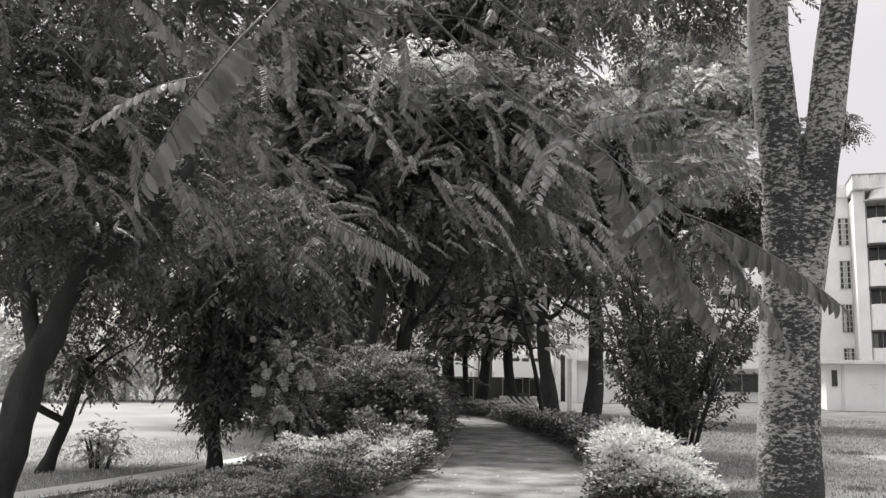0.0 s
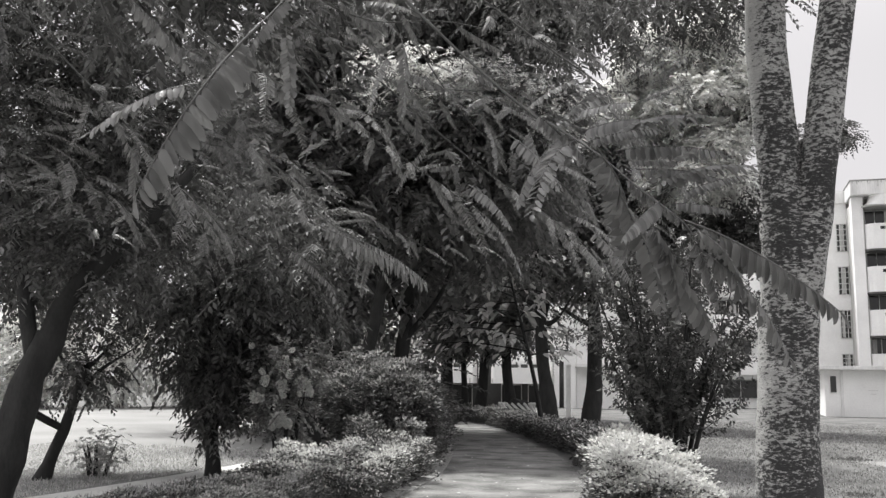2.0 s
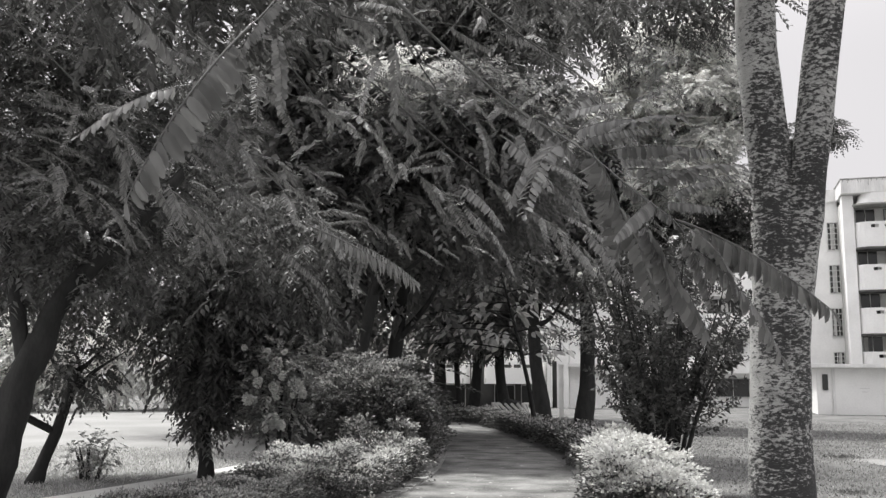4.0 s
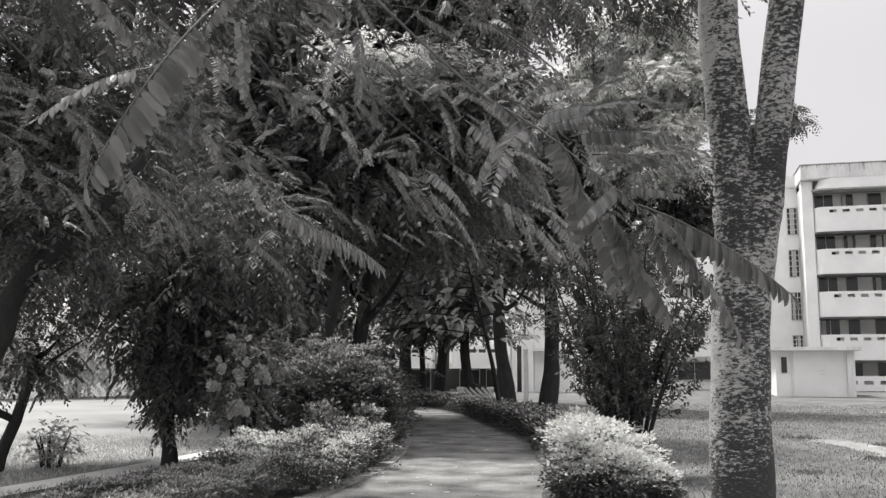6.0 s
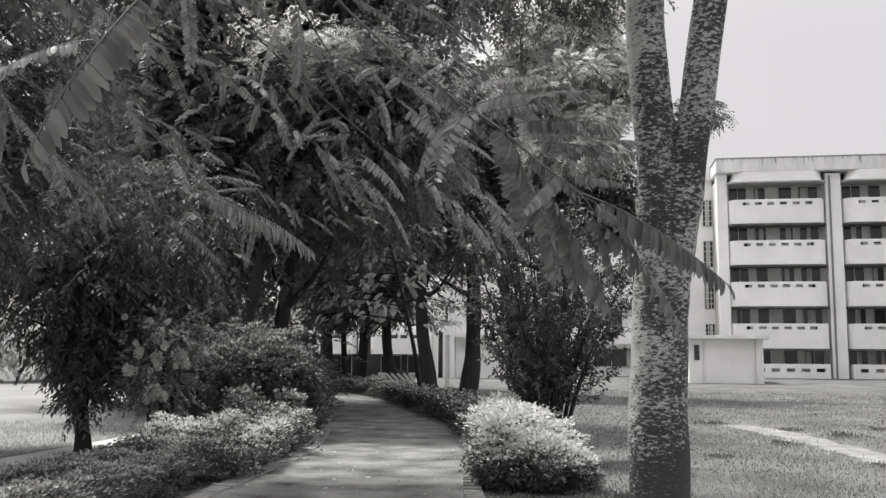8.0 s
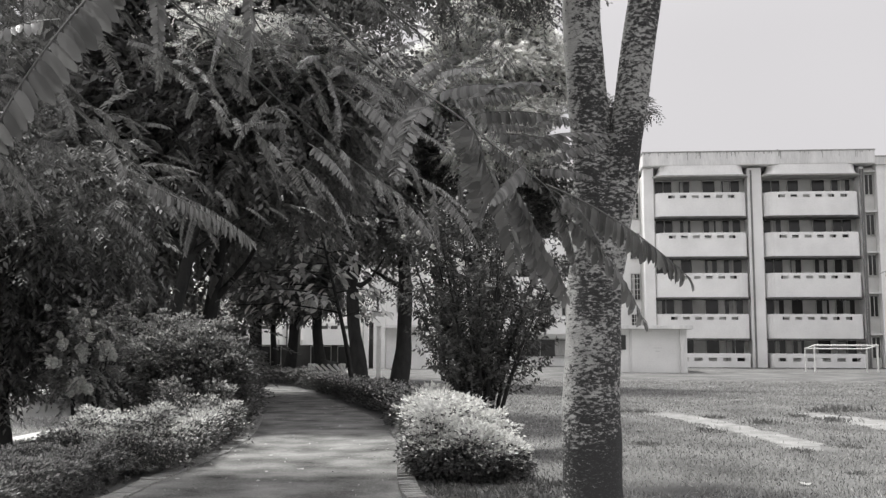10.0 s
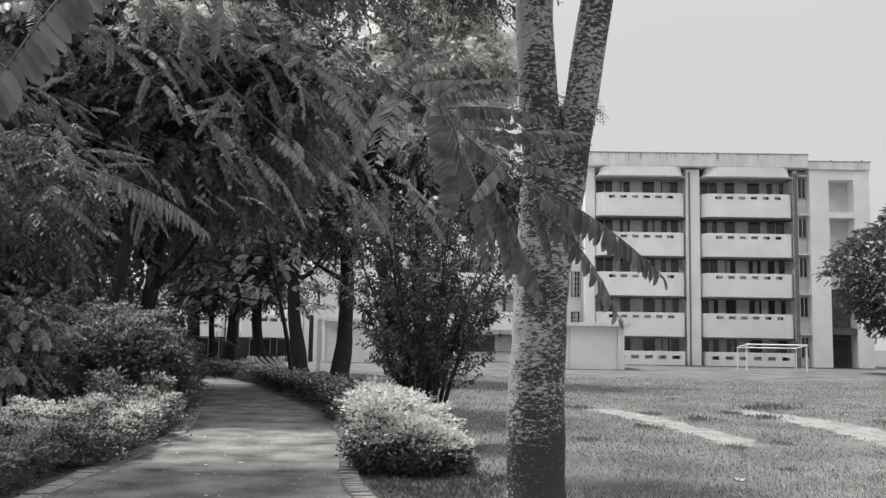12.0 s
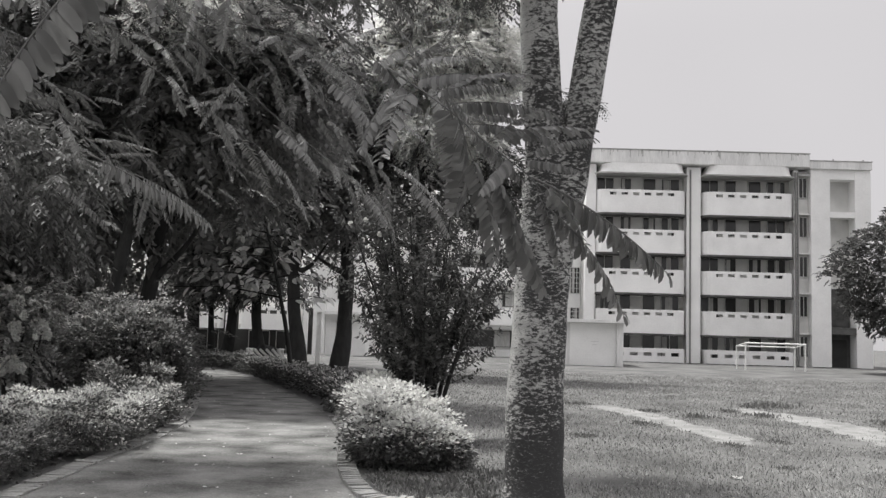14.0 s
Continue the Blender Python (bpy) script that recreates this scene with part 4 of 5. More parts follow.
WOODS = [  # x, y, crown centre z, radius, half height, trunk radius
    (-9.9, 22.0, 6.3, 3.2, 3.7, 0.2), (-10.4, 25, 7.0, 3.2, 4.0, 0.22), (-14.2, 28, 7.6, 4.2, 4.6, 0.25), (-11.4, 44.4, 8.5, 3.4, 5.6, 0.24), (-9.6, 44.2, 8.0, 3.2, 5.2, 0.22), (-12.3, 45.4, 8.0, 2.6, 5.2, 0.2),
    (-19.5, 41, 9, 5, 6.4, 0.25), (-6.65, 38.4, 8.6, 2.8, 5.2, 0.3), (-5.24, 40, 8.6, 2.6, 5.2, 0.32), (-13, 44, 9, 4.5, 6, 0.25), (-18.5, 44, 9, 5, 6.4, 0.25)]
for i, (x, y, z, r, h, tr) in enumerate(WOODS):
    tree("broadleaf_tree", "tall dark broadleaf tree shading the path", (x, y), (x + ((i * 37) % 7 - 3) * 0.22, y + (i % 3 - 1) * 0.8, z), tr * (0.7 + 0.1 * (i % 5)), 7, r * 0.8,
         [(x, y, z, r, r, h, 420)] + ([(x + r * 0.4, y - r * 0.3, z + h * 0.5, r * 0.7, r * 0.7, h * 0.5, 160)] if i > 0 else [(-10.9, 21.2, 8.8, 1.8, 1.8, 1.8, 150)]) + ([(x, y - 0.6, 4.5, 1.9, 1.2, 0.8, 90)] if 3 <= i <= 5 else []), 28, 0.26, 0.12, LEAF_WOOD, BARK, 60 + i, droop=0.4, spread=0.65, group="trees along the path", floor=5.2 if x > -7 else 2.6)
# masses above z 10 are mostly out of view, added to darken the path
tree("arching_tree", "dark tree arching over the path", (-8.7, 23.8), (-7.6, 23.2, 6), 0.2, 6, 3.0,
     [(-6.2, 21.0, 7.4, 2.4, 2.0, 2.2, 330), (-4.6, 20.9, 7.8, 1.9, 1.8, 1.3, 280), (-6.4, 24.6, 7.6, 2.6, 3.0, 2.4, 360), (-7.5, 29, 8, 3, 3.5, 3, 300), (-3.8, 21.5, 11.8, 2.4, 2.6, 1.2, 300), (-9.2, 21.4, 10.6, 2.6, 2.2, 0.8, 300), (-6.4, 22.4, 11.4, 2.8, 2.4, 0.8, 320), (-8.6, 26.5, 11.4, 3.0, 2.8, 0.9, 300), (-10.6, 31.5, 11.6, 3.4, 3.2, 1.0, 180)], 36, 0.2, 0.095, LEAF_WOOD, BARK, 85, droop=0.5, spread=0.5)
tree("layered_tree", "sunlit tree with flat tiers of pale feathery leaves", (-8.4, 20.6), (-7.0, 20.6, 7.6), 0.15, 8, 2.6,
     [(-6.7, 19.0, 8.9, 1.26, 1.10, 0.2, 26), (-5.7, 19.3, 8.7, 1.39, 1.21, 0.2, 30), (-4.7, 19.7, 8.5, 1.39, 1.21, 0.2, 30), (-3.7, 20.0, 8.2, 1.26, 1.10, 0.2, 26), (-5.6, 19.7, 8.1, 1.13, 0.99, 0.2, 20), (-4.4, 19.9, 7.8, 1.13, 0.99, 0.2, 20), (-3.4, 20.2, 7.6, 0.88, 0.77, 0.2, 14), (-7.1, 19.4, 8.3, 1.13, 0.99, 0.2, 18)],
     72, 0.09, 0.034, LEAF_FEATHER, BARK, 79, droop=0.25, spread=0.16, up=0.8)
rng_f = np.random.default_rng(80)
FEATHER, SHADED = [], []
for k in range(72):                               # layered clumps over a broad open crown
    a, q = 2 * math.pi * rng_f.random(), math.sqrt(rng_f.random())
    z = 9.4 + 6.6 * rng_f.random()
    wide = 3.6 * (1.05 - 0.35 * abs(z - 12) / 3)
    x, y, r = -0.9 + math.cos(a) * q * wide, 36.8 + math.sin(a) * q * 1.9, rng_f.uniform(0.6, 1.05)
    FEATHER.append((x, y, z, r, r * 0.9, r * 0.42, int(44 * r)))
    # dark leaves below each clump paint its shaded underside
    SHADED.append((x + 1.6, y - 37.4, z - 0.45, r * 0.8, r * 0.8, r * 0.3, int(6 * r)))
feathery = tree("feathery_tree", "tall tree with pale feathery layered foliage", (-1.6, 37.5), (-1.8, 37.5, 9), 0.25, 9, 3.4, FEATHER, 46, 0.19, 0.09, LEAF_FEATHER, BARK, 81, droop=0.15, spread=0.24, up=0.7)
stuff(crown("dark_foliage", SHADED + [(2.2, 0.6, 9.2, 2.2, 1.4, 1.2, 200), (3.0, 0.6, 7.6, 1.6, 1.2, 1.0, 110), (0.6, 0.8, 7.4, 3.0, 1.4, 1.2, 160), (-1.5, 0.8, 9.4, 1.8, 1.2, 1.0, 60), (5.2, 0, 11.3, 0.8, 0.7, 0.5, 40), (6.2, -0.4, 11.5, 0.6, 0.5, 0.4, 26), (6.8, -0.4, 11.6, 0.35, 0.4, 0.25, 10)], 50, 0.15, 0.075, LEAF_DARK, feathery, 83, shell=0.4, spread=0.3))
tree("round_tree", "dense round dark tree at the edge of the field", (27.8, 55.5), (27.8, 55.5, 5), 0.25, 8, 2.6,
     [(27.8, 55.5, 6.2, 4.4, 4.2, 4.0, 2200)], 34, 0.11, 0.1, LEAF_VASE, BARK, 82, spread=0.17, shell=0.14, droop=0.0)


def oval_leaves(P, D, L, W, rng):
    """Large oval leaves that bow down towards the tip and fold along the midrib."""
    N = len(P)
    D = unit(D)
    side = unit(np.cross(D, rng.normal(size=(N, 3)) * 0.4 + [0, 0, 1.0]))
    normal = np.cross(side, D)
    steps = [(0.0, 0.05), (0.18, 0.36), (0.42, 0.5), (0.7, 0.38), (0.9, 0.15), (1.0, 0.02)]
    rows = []
    for u, w in steps:
        mid = P + D * (L * u)[:, None] - normal * (L * 0.22 * u * u)[:, None]
        for q in (-1, 0, 1):
            rows.append(mid + side * (W * w * q)[:, None] + normal * (W * 0.16 * abs(q) * w)[:, None])
    V = np.stack(rows, 1).reshape(-1, 3)
    cell = [[3 * i + j, 3 * i + j + 1, 3 * i + j + 4, 3 * i + j + 3] for i in range(len(steps) - 1) for j in (0, 1)]
    return V, (np.arange(N)[:, None, None] * 3 * len(steps) + np.array(cell)[None]).reshape(-1, 4)


def broad_leaved_tree():
    """A slim tree with tiers of large leaves held flat."""
    base = np.array([-5.5, 30.6, 0.0])
    t = thing("broad_leaved_tree", "slim young tree with tiers of large pale-backed leaves", "tree", at=tuple(base))
    rng = np.random.default_rng(88)
    tubes("trunk", [(spline([(0, 0, -0.1), (-0.3, -0.3, 2.0), (-1.0, -1.0, 5.4)], 6), [0.09, 0.07, 0.03])], BARK, t)
    for i in range(22):
        z = 2.6 + 3.4 * i / 21
        a = i * 2.4 + rng.random()
        r = 1.8 + 1.2 * rng.random()
        foot = np.array([-0.3 - 0.2 * (z - 2), -0.3 - 0.2 * (z - 2), z])
        end = foot + [math.cos(a) * r - 1.0, math.sin(a) * r * 0.8 - 0.8, 0.7 * rng.random() - 0.35]
        line = spline([foot, (foot + end) / 2 + [0, 0, 0.15], end], 6)
        limb = tubes("limb", [(line, [0.03, 0.02, 0.01])], BARK, t, sides=5)
        n = 15
        P = line[np.clip((np.linspace(0.35, 1, n) * len(line)).astype(int), 0, len(line) - 1)]
        d = unit(end - foot)
        side = np.array([-d[1], d[0], 0])
        D = d * 0.6 + side * np.where(np.arange(n) % 2, 1, -1)[:, None] * 0.7 + rng.normal(size=(n, 3)) * 0.25 + [0, 0, -0.45]
        P = P + rng.normal(size=P.shape) * [0.1, 0.1, 0.16]
        V, F = oval_leaves(P, D, 0.24 + 0.28 * rng.random(n), 0.15 + 0.06 * rng.random(n), rng)
        stuff(child("foliage", mesh_of("foliage", V, F, LEAF_BROAD), limb))
    return t


broad_leaved_tree()

for i in range(10):
    x, y = -44 + i * 2.6, 36 + i * 2.2 + i % 3 * 1.5
    tree("far_tree", "pale sunlit tree beyond the lawn", (x, y), (x, y, 3), 0.16, 6, 1.6,
         [(x, y, 2.6, 2.0, 1.8, 2.6, 200), (x + 0.6, y, 5.2, 2.2, 1.8, 1.8, 120)], 26, 0.26, 0.11, LEAF_PALE, BARK_GREY, 90 + i, spread=0.4, group="trees beyond the lawn", droop=0.7)


# tree with hanging pinnate leaves reaching over the path
def frond_mesh(seed, length=0.36, pairs=15, leaflet=0.056, curve=0.3, hang=0.6, plain=False, slim=1.0, mat=None):
    """A compound leaf along +x: a bowed stalk with paired blunt leaflets that hang from it; plain: leaflets of two faces."""
    rng = np.random.default_rng(seed)
    xs_ = np.linspace(0, 1, 12)
    stalk = np.stack([xs_ * length, 0.02 * np.sin(xs_ * 3 + seed), -curve * length * xs_ ** 2], -1)
    v, f = tube_data(stalk, [0.0024, 0.0018, 0.001], 4)
    verts, faces = [v], [np.vstack([f[:, [0, 1, 2]], f[:, [0, 2, 3]]])]
    n = len(v)
    ring = [(0.0, 0.1), (0.5, 0.5), (1.0, 0.12)] if plain else [(0.0, 0.08), (0.16, 0.36), (0.45, 0.5), (0.8, 0.44), (1.0, 0.08)]
    m_ = len(ring)
    for k in range(pairs):
        u = 0.12 + 0.88 * (k + 0.5) / pairs
        for side in (-1, 1):
            v_ = min(1, u + 0.012 * side)
            foot = np.array([np.interp(v_, xs_, stalk[:, i]) for i in range(3)])
            L = leaflet * (0.5 + 0.5 * math.sin(math.pi * (0.15 + 0.78 * u))) * rng.uniform(0.85, 1.12)
            W = L * rng.uniform(0.3, 0.38) * slim
            droop = hang + rng.normal() * 0.14
            d = unit(np.array([0.3 + 0.5 * (u > 0.95) + 0.25 * u + rng.normal() * 0.08, side * (1.05 - 0.75 * hang), -droop]))
            s = unit(np.cross(d, np.array([0.2, 0.15 * side, 1.0])) + rng.normal(size=3) * 0.12)
            m = np.cross(s, d)
            mid = [foot + d * L * a - m * L * 0.16 * a * a for a, w in ring]
            lo = [c - s * W * w + m * W * 0.22 * w for c, (a, w) in zip(mid, ring)]
            hi = [c + s * W * w + m * W * 0.22 * w for c, (a, w) in zip(mid, ring)]
            verts.append(np.array(lo + mid + hi))
            q = []
            for i in range(m_ - 1):
                for r in (0, m_):
                    q += [(n + r + i, n + r + i + 1, n + r + i + m_ + 1), (n + r + i, n + r + i + m_ + 1, n + r + i + m_)]
            faces.append(np.array(q))
            n += 3 * m_
    return mesh_of("frond", np.vstack(verts), np.vstack(faces), mat or LEAF_FROND, True)


FROND_KINDS = ((1, 19, 0.2, 0.8), (2, 18, 0.35, 0.6), (3, 18, 0.14, 0.88), (4, 16, 0.5, 0.35), (5, 15, 0.28, 0.65))
FRONDS = [frond_mesh(s, pairs=p, curve=c, hang=h, slim=1.2) for s, p, c, h in FROND_KINDS]
FINE_FRONDS = [frond_mesh(s + 10, pairs=p + 6, leaflet=0.046, curve=c, hang=h * 0.75, slim=0.72, mat=LEAF_LIT) for s, p, c, h in FROND_KINDS]
FAR_FRONDS = [frond_mesh(s, pairs=p + 4, leaflet=0.048, curve=c, hang=h * 0.75, plain=True, slim=0.8) for s, p, c, h in FROND_KINDS]


def frond_pose(at, way, scale, roll=0.0):
    x = Vector(way).normalized()
    y = Vector((0, 0, 1)).cross(x)
    y = y.normalized() if y.length > 1e-3 else Vector((0, 1, 0))
    z = x.cross(y)
    m = Matrix((x, y, z)).transposed().to_4x4()
    return Matrix.Translation(at) @ m @ Matrix.Rotation(roll, 4, "X") @ Matrix.Scale(scale, 4)


TWIGS = [  # lines of the leafy twigs, and how many leaves each bears
    ([(-0.306, 2.112, 2.317), (-0.165, 1.934, 2.180), (-0.044, 1.798, 2.068), (0.045, 1.708, 1.973), (0.123, 1.632, 1.895), (0.154, 1.617, 1.849)], 5),
    ([(-2.47, 4.22, 3.13), (-1.75, 4.09, 2.47), (-1.48, 4.03, 2.29)], 9),
    ([(-1.82, 4.33, 3.13), (-1.46, 4.57, 2.84), (-1.01, 4.57, 2.51)], 10),
    ([(-1.82, 4.78, 3.48), (-1.03, 4.6, 3.17), (-0.51, 4.28, 2.81)], 11),
    ([(-0.42, 3.7, 2.99), (-0.22, 3.41, 2.69), (-0.04, 3.29, 2.45)], 9),
    ([(-1.17, 5.17, 2.91), (-0.71, 5.14, 2.55), (-0.48, 5.1, 2.37)], 9),
    ([(-2.64, 3.37, 3.02), (-2.37, 3.71, 2.61), (-2.16, 3.77, 2.4)], 9),
    ([(-3.16, 4.73, 3.23), (-2.62, 5.11, 3.07), (-2.16, 5.37, 2.96)], 10),
    ([(-3.66, 4.42, 3.0), (-3.26, 4.83, 2.57)], 6),
    ([(-2.6, 5.6, 4.0), (-1.6, 6.0, 3.6), (-0.6, 6.1, 3.1)], 11),
    ([(-1.6, 3.6, 3.4), (-0.9, 3.7, 3.2), (-0.3, 3.6, 3.0)], 9),
    ([(-2.2, 3.4, 3.3), (-1.7, 3.6, 2.95), (-1.2, 3.7, 2.75)], 9),
    ([(-3.4, 6.2, 3.4), (-2.6, 6.6, 3.0), (-1.9, 6.8, 2.6)], 10),
    ([(-1.6, 6.6, 3.6), (-0.9, 6.7, 3.1), (-0.5, 6.7, 2.7)], 9),
    ([(-0.8, 2.2, 2.9), (-0.54, 1.4, 2.3), (-0.46, 1.12, 2.1)], 1)]
SINGLES = [  # leaves that hang well clear: foot and tip, and how far a leaf is turned about its stalk
    ((-0.44, 1.1, 2.1), (-0.53, 0.98, 1.83)), ((-0.49, 1.04, 2.0), (-0.58, 0.94, 1.91)), ((-0.58, 0.99, 2.12), (-0.55, 1.1, 2.05)), ((-0.38, 1.1, 2.14), (-0.43, 1.06, 2.04)), ((-0.41, 1.15, 2.12), (-0.42, 1.17, 2.0)), ((-1.63, 3.84, 2.35), (-1.11, 3.98, 2.06)), ((-1.56, 3.87, 2.34), (-1.38, 3.94, 2.37)), ((-1.42, 3.95, 2.22), (-1.45, 3.96, 2.05)),
    ((0.117, 1.624, 1.935), (0.232, 1.57, 1.955)),
    ((0.128, 1.632, 1.893), (0.393, 1.685, 1.727)),
    ((0.151, 1.64, 1.849), (0.294, 1.654, 1.643)),
    ((0.107, 1.626, 1.924), (0.204, 1.56, 1.895)),
    ((0.075, 1.697, 1.920), (0.157, 1.868, 1.703)),
    ((0.023, 1.71, 1.958), (0.067, 1.885, 1.762)),
    ((0.059, 1.719, 1.926), (0.109, 1.806, 1.740)),
    ((-0.038, 1.742, 2.053), (0.046, 2.029, 1.841), 1.5),
    ((-0.012, 1.692, 2.022), (0.064, 1.993, 1.851), 1.2),
    ((-0.066, 1.79, 2.090), (0.088, 1.74, 2.091)),
    ((0.017, 1.694, 2.023), (0.116, 1.679, 2.008)),
    ((-0.127, 1.889, 2.141), (-0.197, 1.799, 1.971)),
    ((0.137, 1.637, 1.870), (0.182, 1.688, 1.747)),
    ((-0.165, 1.937, 2.170), (-0.044, 1.873, 2.224)),
    ((0.045, 1.708, 1.973), (0.151, 1.698, 2.030)),
    ((-0.18, 2.27, 2.3), (-0.0, 2.09, 2.26)),
    ((-0.14, 2.19, 2.23), (0.05, 2.01, 2.19)),
    ((-0.09, 2.11, 2.17), (0.16, 1.92, 2.16)),
    ((-0.03, 2.02, 2.13), (0.2, 1.94, 2.09)),
    ((0.01, 2.04, 2.09), (0.21, 1.95, 2.03)),
    ((0.05, 1.95, 2.03), (0.27, 1.85, 2.03)),
    ((-0.42, 2.63, 2.36), (-0.24, 2.5, 2.16)),
    ((-0.35, 2.64, 2.38), (-0.3, 2.6, 2.16)),
    ((-0.53, 2.79, 2.45), (-0.47, 2.75, 2.27)),
    ((-0.65, 3.01, 2.3), (-0.46, 2.88, 2.12)),
    ((-0.23, 2.39, 2.2), (-0.1, 2.33, 2.11)),
    ((-0.21, 2.52, 2.08), (-0.05, 2.47, 1.95)),
    ((-0.15, 2.44, 2.03), (-0.03, 2.38, 1.87)),
    ((-0.71, 2.75, 2.39), (-0.82, 2.76, 2.23)),
    ((-0.67, 2.28, 2.52), (-0.72, 2.22, 2.31)),
    ((-0.65, 2.27, 2.57), (-0.63, 2.25, 2.32)),
    ((-1.48, 4.03, 2.29), (-1.14, 4.07, 2.08)), ((-1.73, 4.11, 2.45), (-1.4, 4.04, 2.4)), ((-1.84, 3.98, 2.26), (-1.58, 4.02, 2.04)),
    ((-1.43, 4.05, 2.26), (-1.45, 4.07, 2.02)), ((-1.01, 4.57, 2.51), (-0.78, 4.57, 2.16))]


def pinnate_tree():
    t = thing("pinnate_tree", "tree with long drooping sprays of paired pinnate leaves", "tree", at=(-3.7, 0.6, 0))
    o = np.array([-3.7, 0.6, 0.0])
    rng = np.random.default_rng(7)
    tubes("trunk", [(spline([(0, 0, -0.1), (0.1, 0.1, 1.5), (0.3, 0.5, 3.2)], 6), [0.2, 0.16, 0.12])], BARK, t, sides=12, wobble=0.15)
    for line, count in TWIGS:
        pts = np.array(line) - o
        start = np.array([0.3, 0.5, 3.1])
        limb = spline([start, start * 0.5 + pts[0] * 0.5 + [rng.normal() * 0.3, rng.normal() * 0.4, 0.7 + 0.3 * rng.random()], *pts], 8)
        tubes("limb", [(limb, [r * (0.55 if line[-1][1] < 2 else 1.0) for r in (0.014, 0.007, 0.004, 0.0025, 0.0015)])], TWIG, t, sides=6)
        bare = spline(pts, 10)
        near = 0.62 if line[-1][1] < 2 else 1.0             # leaves on the twigs nearest the camera, sized to fit its view
        for k in range(count):
            u = 0.12 + 0.88 * (k + rng.random() * 0.5) / count
            i = min(int(u * (len(bare) - 1)), len(bare) - 2)
            d = unit(bare[i + 1] - bare[i])
            side = unit(np.cross(d, (0, 0, 1))) * (1 if k % 2 else -1)
            way = d * (0.35 + 0.6 * u) + side * rng.uniform(0.4, 1.2) + np.array([rng.normal() * 0.2, rng.normal() * 0.2, 0.12 - 0.3 * rng.random()])
            child("frond", (FRONDS if near < 1 else FINE_FRONDS)[int(rng.integers(5))], t, m=frond_pose(bare[i], way, rng.uniform(0.65, 1.0) * near, rng.normal() * 0.25))
    # the further sprays, too many to tell apart
    vs, fs, n = [], [], 0
    flat = []
    for me in FAR_FRONDS:
        co = np.zeros(len(me.vertices) * 3, np.float32)
        me.vertices.foreach_get("co", co)
        ix = np.zeros(len(me.loops), np.int32)
        me.loops.foreach_get("vertex_index", ix)
        flat.append((co.reshape(-1, 3), ix.reshape(-1, 3)))
    for k in range(96):
        c = np.array([rng.uniform(-5.0, 0.0), rng.uniform(5.0, 8.2), 0])
        c[2] = rng.uniform(2.75, 5.2) - 0.12 * c[0] * (rng.random() < 0.3)
        if k >= 64:                                        # boughs placed to fill the top left of the camera's view
            c = np.array([rng.uniform(-4.4, -1.5), rng.uniform(3.0, 5.2), rng.uniform(2.75, 4.1)])
        az = rng.uniform(-2.0, 1.6)
        lean = np.array([math.cos(az), math.sin(az) * 0.7, rng.uniform(-0.35, 0.0)])
        for _ in range(6):
            way = lean + rng.normal(size=3) * [0.45, 0.45, 0.16]
            m = np.array(frond_pose(c + rng.normal(size=3) * 0.07 - o, way, rng.uniform(0.55, 0.9), rng.normal() * 0.3))
            v, f = flat[int(rng.integers(5))]
            vs.append(v @ m[:3, :3].T + m[:3, 3])
            fs.append(f + n)
            n += len(v)
    stuff(child("foliage", mesh_of("foliage", np.vstack(vs), np.vstack(fs), LEAF_FROND, True), t))
    # leaf mass added mostly above the view, to shade the fronds and path
    stuff(crown("canopy", [(b0 - o[0], b1 - o[1], *b2) for b0, b1, *b2 in ((-2.4, 2.6, 5.6, 2.4, 2.6, 0.9, 150), (-1.2, 5.6, 6.0, 2.0, 1.6, 0.8, 90), (-0.6, 3.4, 5.8, 1.0, 1.4, 0.6, 60), (-3.9, 6.2, 5.5, 1.6, 1.6, 1.0, 150), (-2.4, 7.4, 6.1, 2.2, 1.2, 0.7, 110), (-4.6, 5.4, 6.9, 2.0, 2.0, 0.5, 150))], 34, 0.12, 0.05, LEAF_DARK, t, 8, 0.5, 0.6, 0.5, 0.15))
    for k, (foot, tip, *turned) in enumerate(SINGLES):
        a, b = np.array(foot) - o, np.array(tip) - o
        u = unit(b - a)
        bow = (0.2, 0.35, 0.14)[k % 3]
        side = unit(np.cross((0, 0, 1.0), u))
        way = u + np.cross(u, side) * bow                    # so that the bowed tip comes to b
        child("frond", (FRONDS if foot[1] < 2.2 else FINE_FRONDS)[k % 3], t, m=frond_pose(a, way, np.linalg.norm(b - a) / (0.36 * math.hypot(1, bow)), sum(turned) + rng.normal() * 0.15))
    return t


pinnate_tree()


